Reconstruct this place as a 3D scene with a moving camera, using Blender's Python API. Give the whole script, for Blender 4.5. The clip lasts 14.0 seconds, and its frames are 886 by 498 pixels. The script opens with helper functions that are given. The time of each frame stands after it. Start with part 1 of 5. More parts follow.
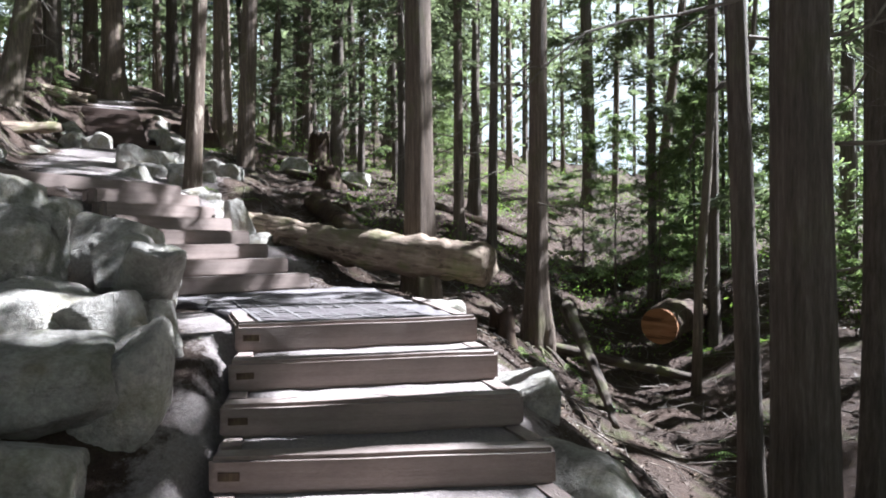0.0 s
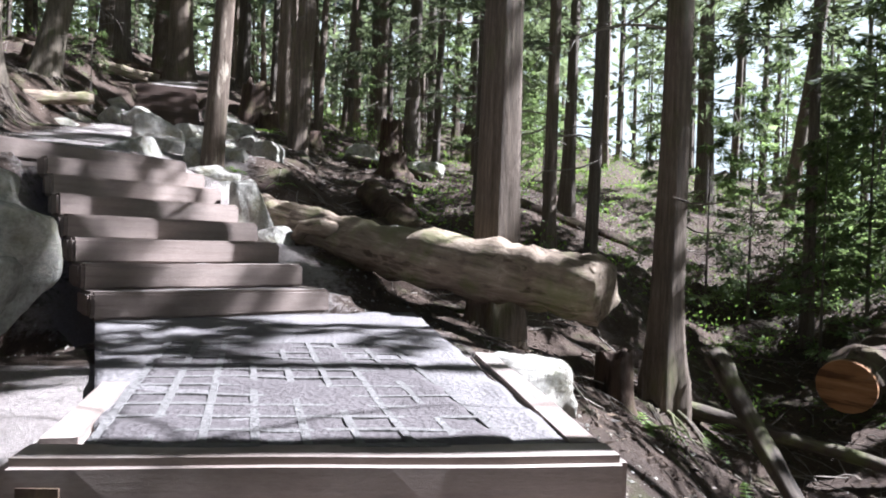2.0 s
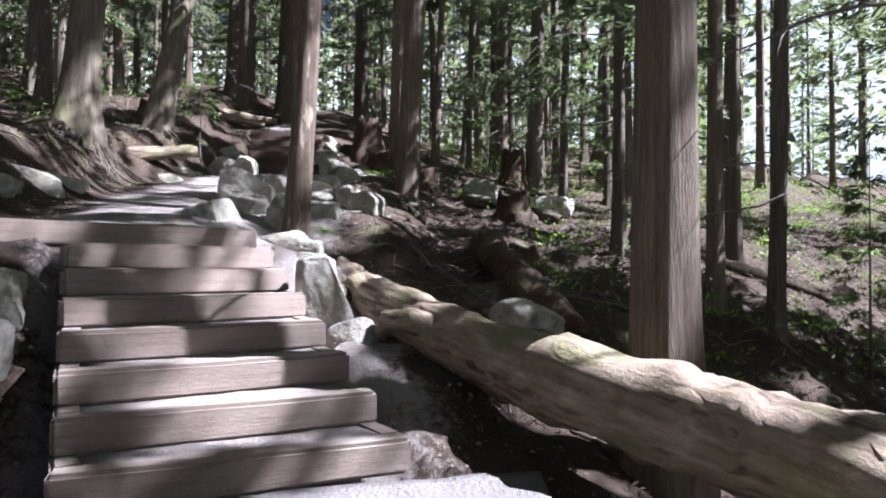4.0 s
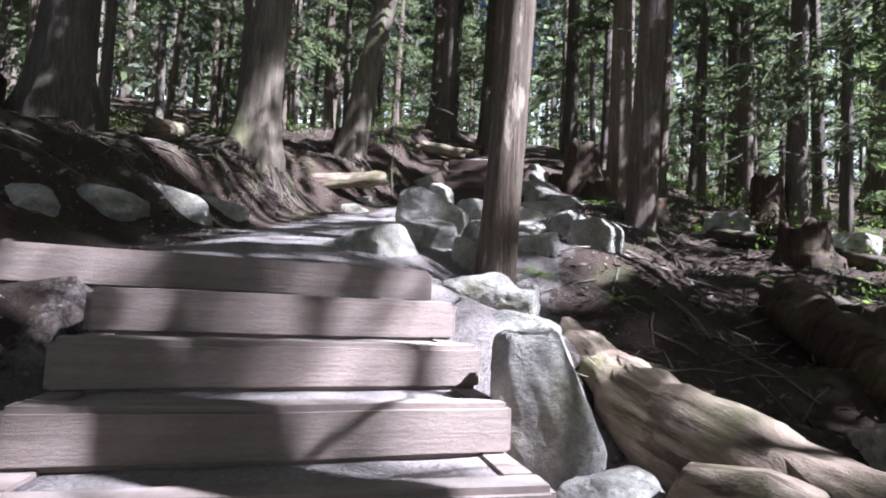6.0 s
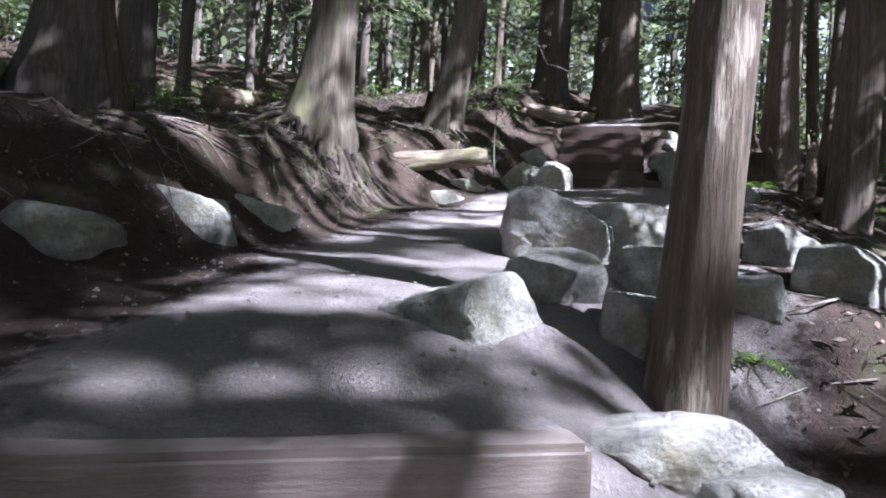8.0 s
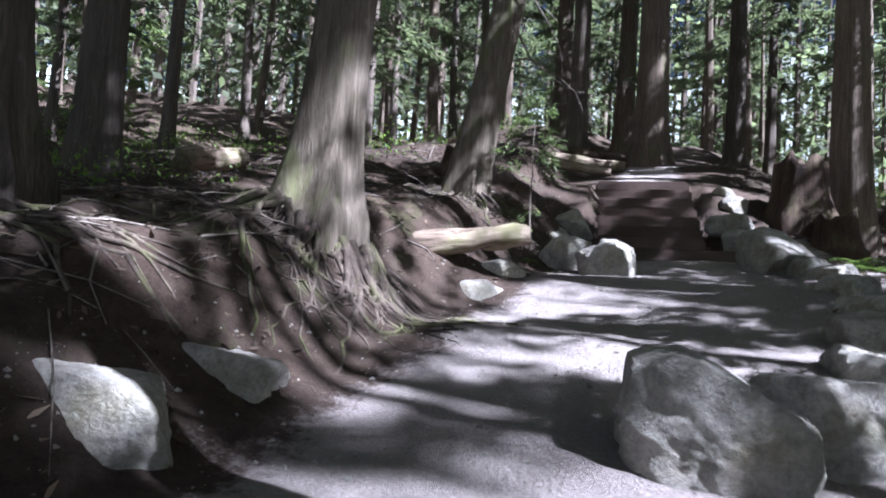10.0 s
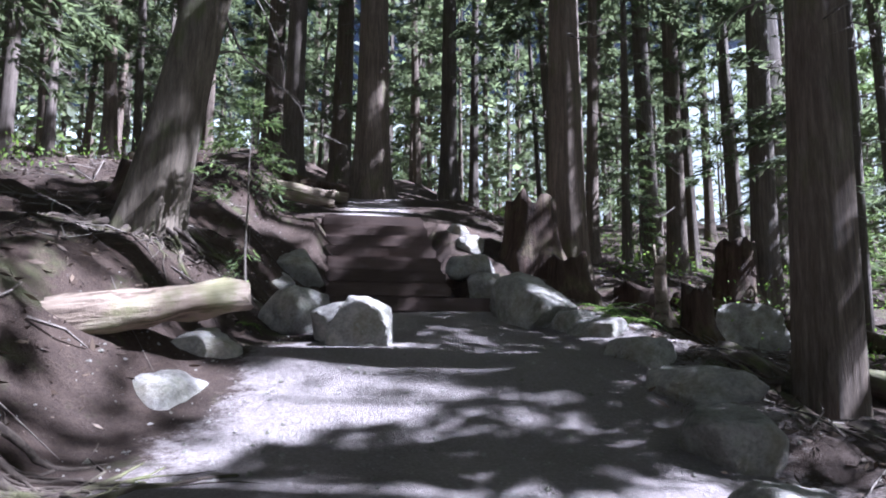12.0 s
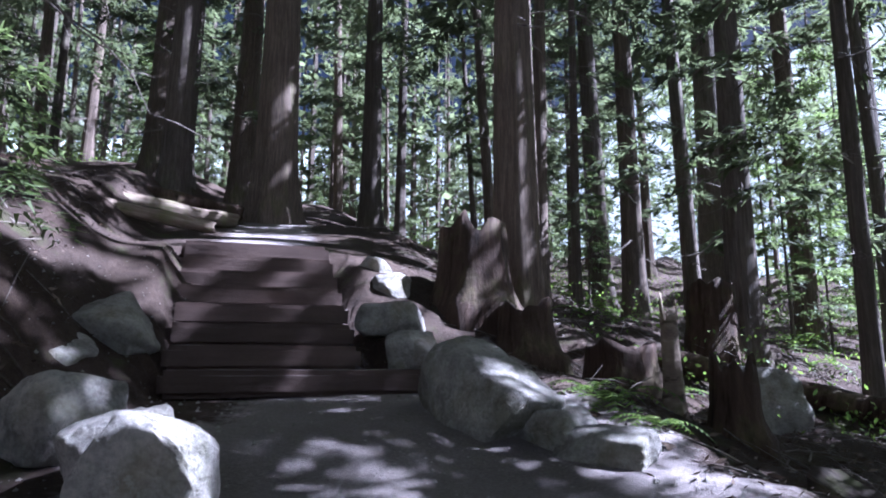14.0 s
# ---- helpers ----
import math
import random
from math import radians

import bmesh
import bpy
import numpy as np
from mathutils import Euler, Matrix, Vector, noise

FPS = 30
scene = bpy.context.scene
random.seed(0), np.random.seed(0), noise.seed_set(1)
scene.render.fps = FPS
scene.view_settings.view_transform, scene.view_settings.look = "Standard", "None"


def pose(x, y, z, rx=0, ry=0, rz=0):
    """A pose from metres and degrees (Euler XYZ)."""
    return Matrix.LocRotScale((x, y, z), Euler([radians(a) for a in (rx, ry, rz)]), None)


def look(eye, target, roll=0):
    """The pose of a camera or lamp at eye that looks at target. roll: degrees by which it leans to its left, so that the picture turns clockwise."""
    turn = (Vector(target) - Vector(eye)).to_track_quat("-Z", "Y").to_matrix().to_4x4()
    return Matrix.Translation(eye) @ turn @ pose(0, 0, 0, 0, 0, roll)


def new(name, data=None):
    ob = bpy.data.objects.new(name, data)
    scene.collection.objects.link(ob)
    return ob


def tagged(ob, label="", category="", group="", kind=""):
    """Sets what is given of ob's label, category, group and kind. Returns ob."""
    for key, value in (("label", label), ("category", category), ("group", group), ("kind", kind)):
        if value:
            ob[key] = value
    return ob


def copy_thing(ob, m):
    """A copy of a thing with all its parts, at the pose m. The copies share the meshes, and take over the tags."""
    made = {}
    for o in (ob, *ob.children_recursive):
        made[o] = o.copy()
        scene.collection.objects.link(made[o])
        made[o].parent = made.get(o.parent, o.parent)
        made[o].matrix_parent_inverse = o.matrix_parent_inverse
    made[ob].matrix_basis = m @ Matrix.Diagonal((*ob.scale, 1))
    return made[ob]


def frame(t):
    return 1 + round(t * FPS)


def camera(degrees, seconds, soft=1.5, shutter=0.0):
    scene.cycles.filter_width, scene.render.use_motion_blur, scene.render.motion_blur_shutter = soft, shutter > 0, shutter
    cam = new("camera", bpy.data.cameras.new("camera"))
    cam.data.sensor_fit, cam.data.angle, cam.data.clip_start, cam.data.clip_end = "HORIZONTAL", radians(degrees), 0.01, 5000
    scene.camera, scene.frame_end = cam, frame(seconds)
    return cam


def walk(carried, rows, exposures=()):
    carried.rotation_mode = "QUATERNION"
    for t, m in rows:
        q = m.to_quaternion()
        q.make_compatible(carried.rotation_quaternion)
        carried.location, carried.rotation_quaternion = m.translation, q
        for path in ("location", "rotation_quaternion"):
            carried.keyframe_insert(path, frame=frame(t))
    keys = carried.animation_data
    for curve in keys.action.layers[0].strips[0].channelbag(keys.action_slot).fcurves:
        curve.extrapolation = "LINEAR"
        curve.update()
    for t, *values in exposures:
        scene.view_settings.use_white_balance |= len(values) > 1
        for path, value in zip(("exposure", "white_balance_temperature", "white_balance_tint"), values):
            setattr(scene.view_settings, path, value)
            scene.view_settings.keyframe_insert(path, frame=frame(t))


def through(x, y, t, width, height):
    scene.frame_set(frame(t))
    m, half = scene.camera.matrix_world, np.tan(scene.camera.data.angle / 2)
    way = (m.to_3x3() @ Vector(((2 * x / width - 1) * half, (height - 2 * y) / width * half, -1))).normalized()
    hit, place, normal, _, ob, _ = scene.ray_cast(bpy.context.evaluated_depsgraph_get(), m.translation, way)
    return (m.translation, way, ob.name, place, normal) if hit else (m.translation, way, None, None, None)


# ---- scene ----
cam = camera(71.0, 14.0, 1.9)
# seconds, eye, point looked at, lean to the left
PATH = [
    (0, (2.177, -0.734, 0.524), (1.872, 1.242, 0.507), -0.45),
    (0.5, (2.167, -0.101, 0.549), (1.821, 1.868, 0.52), -0.06),
    (1, (2.012, 0.583, 0.54), (1.586, 2.537, 0.539), 1.34),
    (1.5, (1.856, 1.243, 0.54), (1.397, 3.19, 0.545), 1.81),
    (2, (1.697, 1.904, 0.588), (1.143, 3.826, 0.569), 1.88),
    (2.2, (1.579, 2.147, 0.578), (0.994, 4.059, 0.554), 1.99),
    (4.3, (0.989, 3.826, 1.169), (-0.056, 5.53, 1.235), 0.95),
    (4.5, (0.85, 3.986, 1.145), (-0.277, 5.637, 1.217), 1.4),
    (5, (0.442, 4.478, 1.198), (-0.811, 6.036, 1.274), 1.9),
    (5.5, (-0.022, 5.036, 1.225), (-1.372, 6.508, 1.315), 2.35),
    (6, (-0.558, 5.552, 1.265), (-1.994, 6.934, 1.432), 2.7),
    (6.5, (-1.06, 6.035, 1.392), (-2.556, 7.357, 1.519), 3.33),
    (7, (-1.46, 6.342, 1.567), (-3.01, 7.605, 1.629), 3.63),
    (7.5, (-1.819, 6.622, 1.726), (-3.388, 7.861, 1.751), 4.14),
    (8, (-2.152, 6.778, 1.888), (-3.79, 7.925, 1.911), 3.83),
    (8.5, (-2.496, 6.954, 2.068), (-4.181, 8.031, 2.083), 4.02),
    (8.7, (-2.655, 7.008, 2.147), (-4.368, 8.039, 2.18), 4.28),
    (10.8, (-4.221, 7.707, 2.708), (-5.77, 8.954, 2.913), 2.83),
    (11, (-4.32, 7.774, 2.72), (-5.833, 9.065, 2.928), 2.51),
    (11.5, (-4.755, 8.133, 2.823), (-5.97, 9.702, 3.068), 0.88),
    (12, (-5.17, 8.611, 2.968), (-6.118, 10.353, 3.224), 0.3),
    (12.5, (-5.554, 9.09, 3.043), (-6.316, 10.919, 3.318), -0.48),
    (13, (-5.786, 9.673, 3.138), (-6.393, 11.559, 3.413), -0.89),
    (13.5, (-6.022, 10.279, 3.256), (-6.726, 12.127, 3.558), -0.56),
    (14, (-6.187, 10.819, 3.402), (-6.916, 12.646, 3.759), 0.06),
]
walk(cam, [(t, look(eye, aim, lean)) for t, eye, aim, lean in PATH],
     [(0, 2.6, 5450, 11), (2, 2.6, 5450, 12), (5, 2.55, 5350, 17), (8, 2.55, 5150, 17), (11.5, 2.6, 5050, 18), (13, 2.65, 4900, 26), (14, 2.7, 4800, 25)])

# ---------------------------------------------------------------- light
SUN_FROM = Vector((0.9, 0.4, 1.12)).normalized()
world = bpy.data.worlds.new("sky")
scene.world = world
world.use_nodes = True
wn = world.node_tree.nodes
sky = wn.new("ShaderNodeTexSky")
sky.sky_type, sky.sun_disc = "NISHITA", False
sky.dust_density, sky.air_density = 6.0, 1.0
sky.sun_elevation = math.asin(SUN_FROM.z)
sky.sun_rotation = math.atan2(SUN_FROM.x, SUN_FROM.y)
world.node_tree.links.new(sky.outputs[0], wn["Background"].inputs[0])
wn["Background"].inputs[1].default_value = 0.006
sun = new("sun", bpy.data.lights.new("sun", "SUN"))
sun.data.energy, sun.data.angle, sun.data.color = 5.0, radians(0.55), (1.0, 0.96, 0.9)
sun.matrix_world = look((30, 10, 40), Vector((30, 10, 40)) - SUN_FROM)

# ---------------------------------------------------------------- materials
def ramp(nt, stops, link):
    n = nt.nodes.new("ShaderNodeValToRGB")
    while len(n.color_ramp.elements) < len(stops):
        n.color_ramp.elements.new(0.5)
    for e, (p, c) in zip(n.color_ramp.elements, stops):
        e.position, e.color = p, (*c, 1)
    nt.links.new(link, n.inputs[0])
    return n.outputs[0]


def noise_tex(nt, scale, detail=6, rough=0.6, stretch=(1, 1, 1), coord="Object", kind="noise"):
    tc, mp = nt.nodes.new("ShaderNodeTexCoord"), nt.nodes.new("ShaderNodeMapping")
    mp.inputs["Scale"].default_value = stretch
    nt.links.new(tc.outputs[coord], mp.inputs[0])
    if kind == "voronoi":
        n = nt.nodes.new("ShaderNodeTexVoronoi")
        n.inputs["Scale"].default_value = scale
        nt.links.new(mp.outputs[0], n.inputs["Vector"])
        return n.outputs["Distance"]
    n = nt.nodes.new("ShaderNodeTexNoise")
    n.inputs["Scale"].default_value, n.inputs["Detail"].default_value, n.inputs["Roughness"].default_value = scale, detail, rough
    nt.links.new(mp.outputs[0], n.inputs["Vector"])
    return n.outputs["Fac"]


def mixed(nt, fac, a, b, mode="MIX"):
    n = nt.nodes.new("ShaderNodeMix")
    n.data_type, n.blend_type = "RGBA", mode
    for sock, v in ((n.inputs[0], fac), (n.inputs[6], a), (n.inputs[7], b)):
        if isinstance(v, (int, float)):
            sock.default_value = v
        elif isinstance(v, tuple):
            sock.default_value = (*v, 1)
        else:
            nt.links.new(v, sock)
    return n.outputs[2]


def bumped(nt, bsdf, height, strength, dist):
    b = nt.nodes.new("ShaderNodeBump")
    b.inputs["Strength"].default_value, b.inputs["Distance"].default_value = strength, dist
    nt.links.new(height, b.inputs["Height"])
    nt.links.new(b.outputs[0], bsdf.inputs["Normal"])


def base_mat(name, rough=0.85):
    m = bpy.data.materials.new(name)
    m.use_nodes = True
    b = m.node_tree.nodes["Principled BSDF"]
    b.inputs["Roughness"].default_value = rough
    b.inputs["Specular IOR Level"].default_value = 0.25
    return m, m.node_tree, b


def up_mask(nt, low, high):
    """How far a surface faces up, for moss, dust and painted nosing light."""
    g, s = nt.nodes.new("ShaderNodeNewGeometry"), nt.nodes.new("ShaderNodeSeparateXYZ")
    nt.links.new(g.outputs["Normal"], s.inputs[0])
    r = nt.nodes.new("ShaderNodeMapRange")
    r.inputs[1].default_value, r.inputs[2].default_value = low, high
    nt.links.new(s.outputs[2], r.inputs[0])
    return r.outputs[0]


def math_node(nt, op, a, b):
    n = nt.nodes.new("ShaderNodeMath")
    n.operation = op
    for s, v in zip(n.inputs, (a, b)):
        if isinstance(v, (int, float)):
            s.default_value = v
        else:
            nt.links.new(v, s)
    return n.outputs[0]


def object_tint(nt, col, amount):
    info = nt.nodes.new("ShaderNodeObjectInfo")
    grey = ramp(nt, [(0, (1 - amount,) * 3), (1, (1 + amount,) * 3)], info.outputs["Random"])
    return mixed(nt, 1.0, col, grey, "MULTIPLY")


def rock_material():
    m, nt, b = base_mat("granite", 0.8)
    big, fine = noise_tex(nt, 2.2, 5), noise_tex(nt, 45, 8, 0.7)
    col = ramp(nt, [(0.3, (0.22, 0.217, 0.21)), (0.5, (0.4, 0.395, 0.38)), (0.72, (0.56, 0.55, 0.525))], big)
    spk = ramp(nt, [(0.3, (0.7, 0.7, 0.72)), (0.55, (1, 1, 1)), (0.75, (1.12, 1.1, 1.07))], fine)
    col = mixed(nt, 1.0, col, spk, "MULTIPLY")
    moss = math_node(nt, "MULTIPLY", ramp(nt, [(0.52, (0, 0, 0)), (0.64, (1, 1, 1))], noise_tex(nt, 3.1, 6)), 0.55)
    col = mixed(nt, moss, col, (0.115, 0.125, 0.06))
    rust = ramp(nt, [(0.6, (0, 0, 0)), (0.75, (0.5, 0.5, 0.5))], noise_tex(nt, 1.6, 4, 0.5, (1, 1.3, 0.8)))
    col = mixed(nt, rust, col, (0.25, 0.185, 0.12))
    grime = ramp(nt, [(0.36, (0.42, 0.4, 0.37)), (0.5, (1, 1, 1)), (0.68, (1.3, 1.3, 1.28))], noise_tex(nt, 5.5, 8, 0.68))
    col = mixed(nt, 0.5, col, grime, "MULTIPLY")
    lichen = ramp(nt, [(0.62, (0, 0, 0)), (0.68, (0.7, 0.7, 0.7))], noise_tex(nt, 13, 6, 0.6))
    col = mixed(nt, lichen, col, (0.42, 0.43, 0.39))
    col = mixed(nt, 1.0, col, (1.06, 1.0, 0.93), "MULTIPLY")
    nt.links.new(object_tint(nt, col, 0.16), b.inputs[0])
    bumped(nt, b, mixed(nt, 0.3, noise_tex(nt, 6, 10, 0.75), fine), 1.0, 0.09)
    return m


def bark_material(name, dark, mid, light, moss, peel=0.0):
    m, nt, b = base_mat(name, 0.9)
    strips, fine = noise_tex(nt, 1.0, 6, 0.65, (26, 26, 1.6)), noise_tex(nt, 1.0, 6, 0.7, (80, 80, 9))
    col = ramp(nt, [(0.3, dark), (0.5, mid), (0.72, light)], mixed(nt, 0.4, strips, fine))
    col = mixed(nt, 0.45, col, ramp(nt, [(0.3, (0.6, 0.6, 0.62)), (0.7, (1.3, 1.25, 1.15))], noise_tex(nt, 1.3, 4)), "MULTIPLY")
    green = math_node(nt, "MULTIPLY", ramp(nt, [(0.55, (0, 0, 0)), (0.7, (1, 1, 1))], noise_tex(nt, 1.9, 6, 0.6, (1, 1, 0.5))), moss)
    col = mixed(nt, green, col, (0.11, 0.13, 0.035))
    if peel:
        bare = ramp(nt, [(0.55, (0, 0, 0)), (0.61, (1, 1, 1))], noise_tex(nt, 1.0, 7, 0.62, (7, 7, 1.5)))
        col = mixed(nt, math_node(nt, "MULTIPLY", bare, peel), col, (0.36, 0.3, 0.24))
    nt.links.new(object_tint(nt, col, 0.12), b.inputs[0])
    bumped(nt, b, mixed(nt, 0.5, strips, fine), 1.0, 0.035)
    return m


def timber_material(name="weathered_timber", shade_tint=(1.0, 1.0, 1.0), worn=0.75):
    m, nt, b = base_mat(name, 0.82)
    grain, fine = noise_tex(nt, 1.0, 6, 0.65, (1.1, 34, 34)), noise_tex(nt, 1.0, 6, 0.75, (30, 90, 90))
    col = ramp(nt, [(0.25, (0.145, 0.112, 0.098)), (0.5, (0.215, 0.17, 0.15)), (0.78, (0.285, 0.235, 0.21))], mixed(nt, 0.45, grain, fine))
    # the tint darkens one copy of the timber to paint shade in its colour
    col = mixed(nt, 1.0, col, shade_tint, "MULTIPLY")
    # pale dust on upward faces; on the upper flight it also paints lit nosings
    dirt = ramp(nt, [(0.42 - 0.6 * (worn - 0.75), (0, 0, 0)), (0.7 - 0.6 * (worn - 0.75), (worn,) * 3)], noise_tex(nt, 2.4, 6, 0.65))
    dusty = math_node(nt, "MULTIPLY", up_mask(nt, 0.25, 0.85), dirt)
    col = mixed(nt, dusty, col, (0.42, 0.37, 0.345))
    col = mixed(nt, 0.5, col, ramp(nt, [(0.35, (0.62, 0.6, 0.6)), (0.65, (1.15, 1.12, 1.1))], noise_tex(nt, 1.4, 4)), "MULTIPLY")
    nt.links.new(object_tint(nt, col, 0.12), b.inputs[0])
    bumped(nt, b, mixed(nt, 0.5, grain, fine), 0.7, 0.012)
    return m


def gravel_material(name, dark, mid, light):
    m, nt, b = base_mat(name, 0.95)
    patch, grit, stones = noise_tex(nt, 1.1, 5), noise_tex(nt, 70, 6, 0.75), noise_tex(nt, 38, 2, 0.5, kind="voronoi")
    col = ramp(nt, [(0.3, dark), (0.5, mid), (0.75, light)], mixed(nt, 0.6, patch, grit))
    col = mixed(nt, 0.35, col, ramp(nt, [(0.1, (1.5, 1.45, 1.4)), (0.3, (0.9, 0.9, 0.9)), (0.6, (0.7, 0.68, 0.66))], stones), "MULTIPLY")
    nt.links.new(col, b.inputs[0])
    bumped(nt, b, mixed(nt, 0.5, grit, stones), 0.8, 0.02)
    return m


def ground_material():
    m, nt, b = base_mat("forest_floor", 0.95)
    att = nt.nodes.new("ShaderNodeAttribute")
    att.attribute_name = "trodden"
    patch, grit, litter = noise_tex(nt, 0.9, 6), noise_tex(nt, 60, 6, 0.75), noise_tex(nt, 14, 8, 0.75)
    stones = noise_tex(nt, 30, 2, 0.5, kind="voronoi")
    path = ramp(nt, [(0.3, (0.17, 0.146, 0.138)), (0.5, (0.3, 0.26, 0.247)), (0.75, (0.46, 0.41, 0.385))], mixed(nt, 0.55, patch, grit))
    path = mixed(nt, 0.3, path, ramp(nt, [(0.08, (1.6, 1.55, 1.5)), (0.25, (0.95, 0.93, 0.92)), (0.6, (0.75, 0.72, 0.7))], stones), "MULTIPLY")
    duff = ramp(nt, [(0.3, (0.026, 0.018, 0.014)), (0.48, (0.062, 0.043, 0.034)), (0.62, (0.092, 0.066, 0.051)), (0.78, (0.18, 0.14, 0.107))], mixed(nt, 0.5, litter, grit))
    duff = mixed(nt, 0.5, duff, ramp(nt, [(0.35, (0.6, 0.58, 0.58)), (0.65, (1.2, 1.1, 1.0))], patch), "MULTIPLY")
    moss = ramp(nt, [(0.56, (0, 0, 0)), (0.68, (0.6, 0.6, 0.6))], noise_tex(nt, 1.7, 7, 0.65))
    duff = mixed(nt, moss, duff, (0.085, 0.1, 0.035))
    edge = math_node(nt, "ADD", att.outputs["Fac"], math_node(nt, "MULTIPLY", math_node(nt, "SUBTRACT", litter, 0.5), 1.2))
    edge = ramp(nt, [(0.35, (0, 0, 0)), (0.65, (1, 1, 1))], edge)
    nt.links.new(mixed(nt, edge, duff, path), b.inputs[0])
    bumped(nt, b, mixed(nt, 0.45, litter, grit), 1.0, 0.07)
    return m


def leaf_material(name, dark, light, through=0.5):
    m, nt, b = base_mat(name, 0.55)
    g = nt.nodes.new("ShaderNodeNewGeometry")
    col = ramp(nt, [(0, dark), (1, light)], g.outputs["Random Per Island"])
    col = object_tint(nt, col, 0.2)
    nt.links.new(col, b.inputs[0])
    t, mix = nt.nodes.new("ShaderNodeBsdfTranslucent"), nt.nodes.new("ShaderNodeMixShader")
    nt.links.new(mixed(nt, 1.0, col, (1.65, 1.75, 1.25), "MULTIPLY"), t.inputs[0])
    mix.inputs[0].default_value = through
    nt.links.new(b.outputs[0], mix.inputs[1]), nt.links.new(t.outputs[0], mix.inputs[2])
    nt.links.new(mix.outputs[0], nt.nodes["Material Output"].inputs[0])
    return m


def wood_material(name, dark, mid, light, moss=0.0, stretch=(2, 20, 20)):
    m, nt, b = base_mat(name, 0.85)
    grain, blotch = noise_tex(nt, 1.0, 7, 0.65, stretch), noise_tex(nt, 2.3, 5)
    col = ramp(nt, [(0.3, dark), (0.52, mid), (0.72, light)], mixed(nt, 0.35, grain, blotch))
    crack = ramp(nt, [(0.37, (0.3, 0.27, 0.25)), (0.43, (1, 1, 1))], noise_tex(nt, 1.0, 5, 0.6, tuple(v * 0.55 for v in stretch)))
    col = mixed(nt, 0.8, col, crack, "MULTIPLY")
    if moss:
        f = math_node(nt, "MULTIPLY", ramp(nt, [(0.5, (0, 0, 0)), (0.64, (1, 1, 1))], noise_tex(nt, 2.6, 7, 0.65)), moss)
        col = mixed(nt, f, col, (0.12, 0.135, 0.04))
    nt.links.new(col, b.inputs[0])
    bumped(nt, b, mixed(nt, 0.4, grain, noise_tex(nt, 30, 6, 0.7)), 0.9, 0.025)
    return m


ROCK = rock_material()
CEDAR = bark_material("cedar_bark", (0.05, 0.038, 0.03), (0.13, 0.1, 0.08), (0.26, 0.205, 0.165), 0.5)
FIR = bark_material("fir_bark", (0.04, 0.032, 0.028), (0.105, 0.085, 0.072), (0.2, 0.17, 0.145), 0.25)
MOSSY = bark_material("mossy_bark", (0.05, 0.04, 0.031), (0.135, 0.11, 0.086), (0.26, 0.22, 0.175), 0.9)
PALE = bark_material("peeling_bark", (0.05, 0.036, 0.028), (0.12, 0.09, 0.07), (0.23, 0.18, 0.145), 0.4, 0.85)
TIMBER = timber_material()
# darker timber copy: the upper flight's shade and lit nosings put into colour
SHADED = timber_material("shaded_timber", (0.4, 0.35, 0.33), 1.0)
GRAVEL = gravel_material("trodden_gravel", (0.13, 0.112, 0.107), (0.225, 0.195, 0.186), (0.36, 0.32, 0.302))
GRIT = gravel_material("grey_grit", (0.11, 0.1, 0.102), (0.155, 0.14, 0.141), (0.22, 0.202, 0.2))
CELLS = gravel_material("dark_cell_soil", (0.06, 0.051, 0.053), (0.095, 0.082, 0.084), (0.14, 0.122, 0.122))
GRID = gravel_material("dusty_plastic", (0.1, 0.092, 0.092), (0.14, 0.13, 0.127), (0.19, 0.177, 0.172))
GROUND = ground_material()
NEEDLES = leaf_material("conifer_needles", (0.06, 0.071, 0.048), (0.145, 0.162, 0.108), 0.5)
YOUNG = leaf_material("young_needles", (0.075, 0.1, 0.05), (0.18, 0.22, 0.105), 0.5)
LITTER = leaf_material("needle_litter", (0.035, 0.022, 0.016), (0.2, 0.145, 0.105), 0.0)
FERN = leaf_material("fern_green", (0.07, 0.115, 0.03), (0.18, 0.25, 0.06), 0.45)
BLEACHED = wood_material("bleached_log", (0.08, 0.056, 0.042), (0.21, 0.16, 0.12), (0.4, 0.335, 0.265), 0.5)
ROTTEN = wood_material("rotten_wood", (0.022, 0.014, 0.01), (0.056, 0.034, 0.024), (0.125, 0.08, 0.056), 0.2, (18, 18, 2))
FRESH = wood_material("cut_orange_wood", (0.12, 0.055, 0.025), (0.24, 0.115, 0.05), (0.36, 0.2, 0.1))
ROOTWOOD = wood_material("root_bark", (0.032, 0.024, 0.019), (0.072, 0.055, 0.044), (0.16, 0.125, 0.098), 0.5)
TWIG = wood_material("dead_twig", (0.08, 0.066, 0.056), (0.16, 0.135, 0.115), (0.3, 0.265, 0.225))


# ---------------------------------------------------------------- building helpers
def part(name, bm, mat, parent=None, label=""):
    me = bpy.data.meshes.new(name)
    bm.to_mesh(me)
    bm.free()
    me.materials.append(mat)
    ob = new(name, me)
    if parent:
        ob.parent = parent
    if label:
        ob["label"] = label
    return ob


def shared(name, me, parent=None, m=None):
    ob = new(name, me)
    ob.parent = parent
    if m is not None:
        ob.matrix_basis = m
    return ob


def smooth_faces(bm):
    for f in bm.faces:
        f.smooth = True


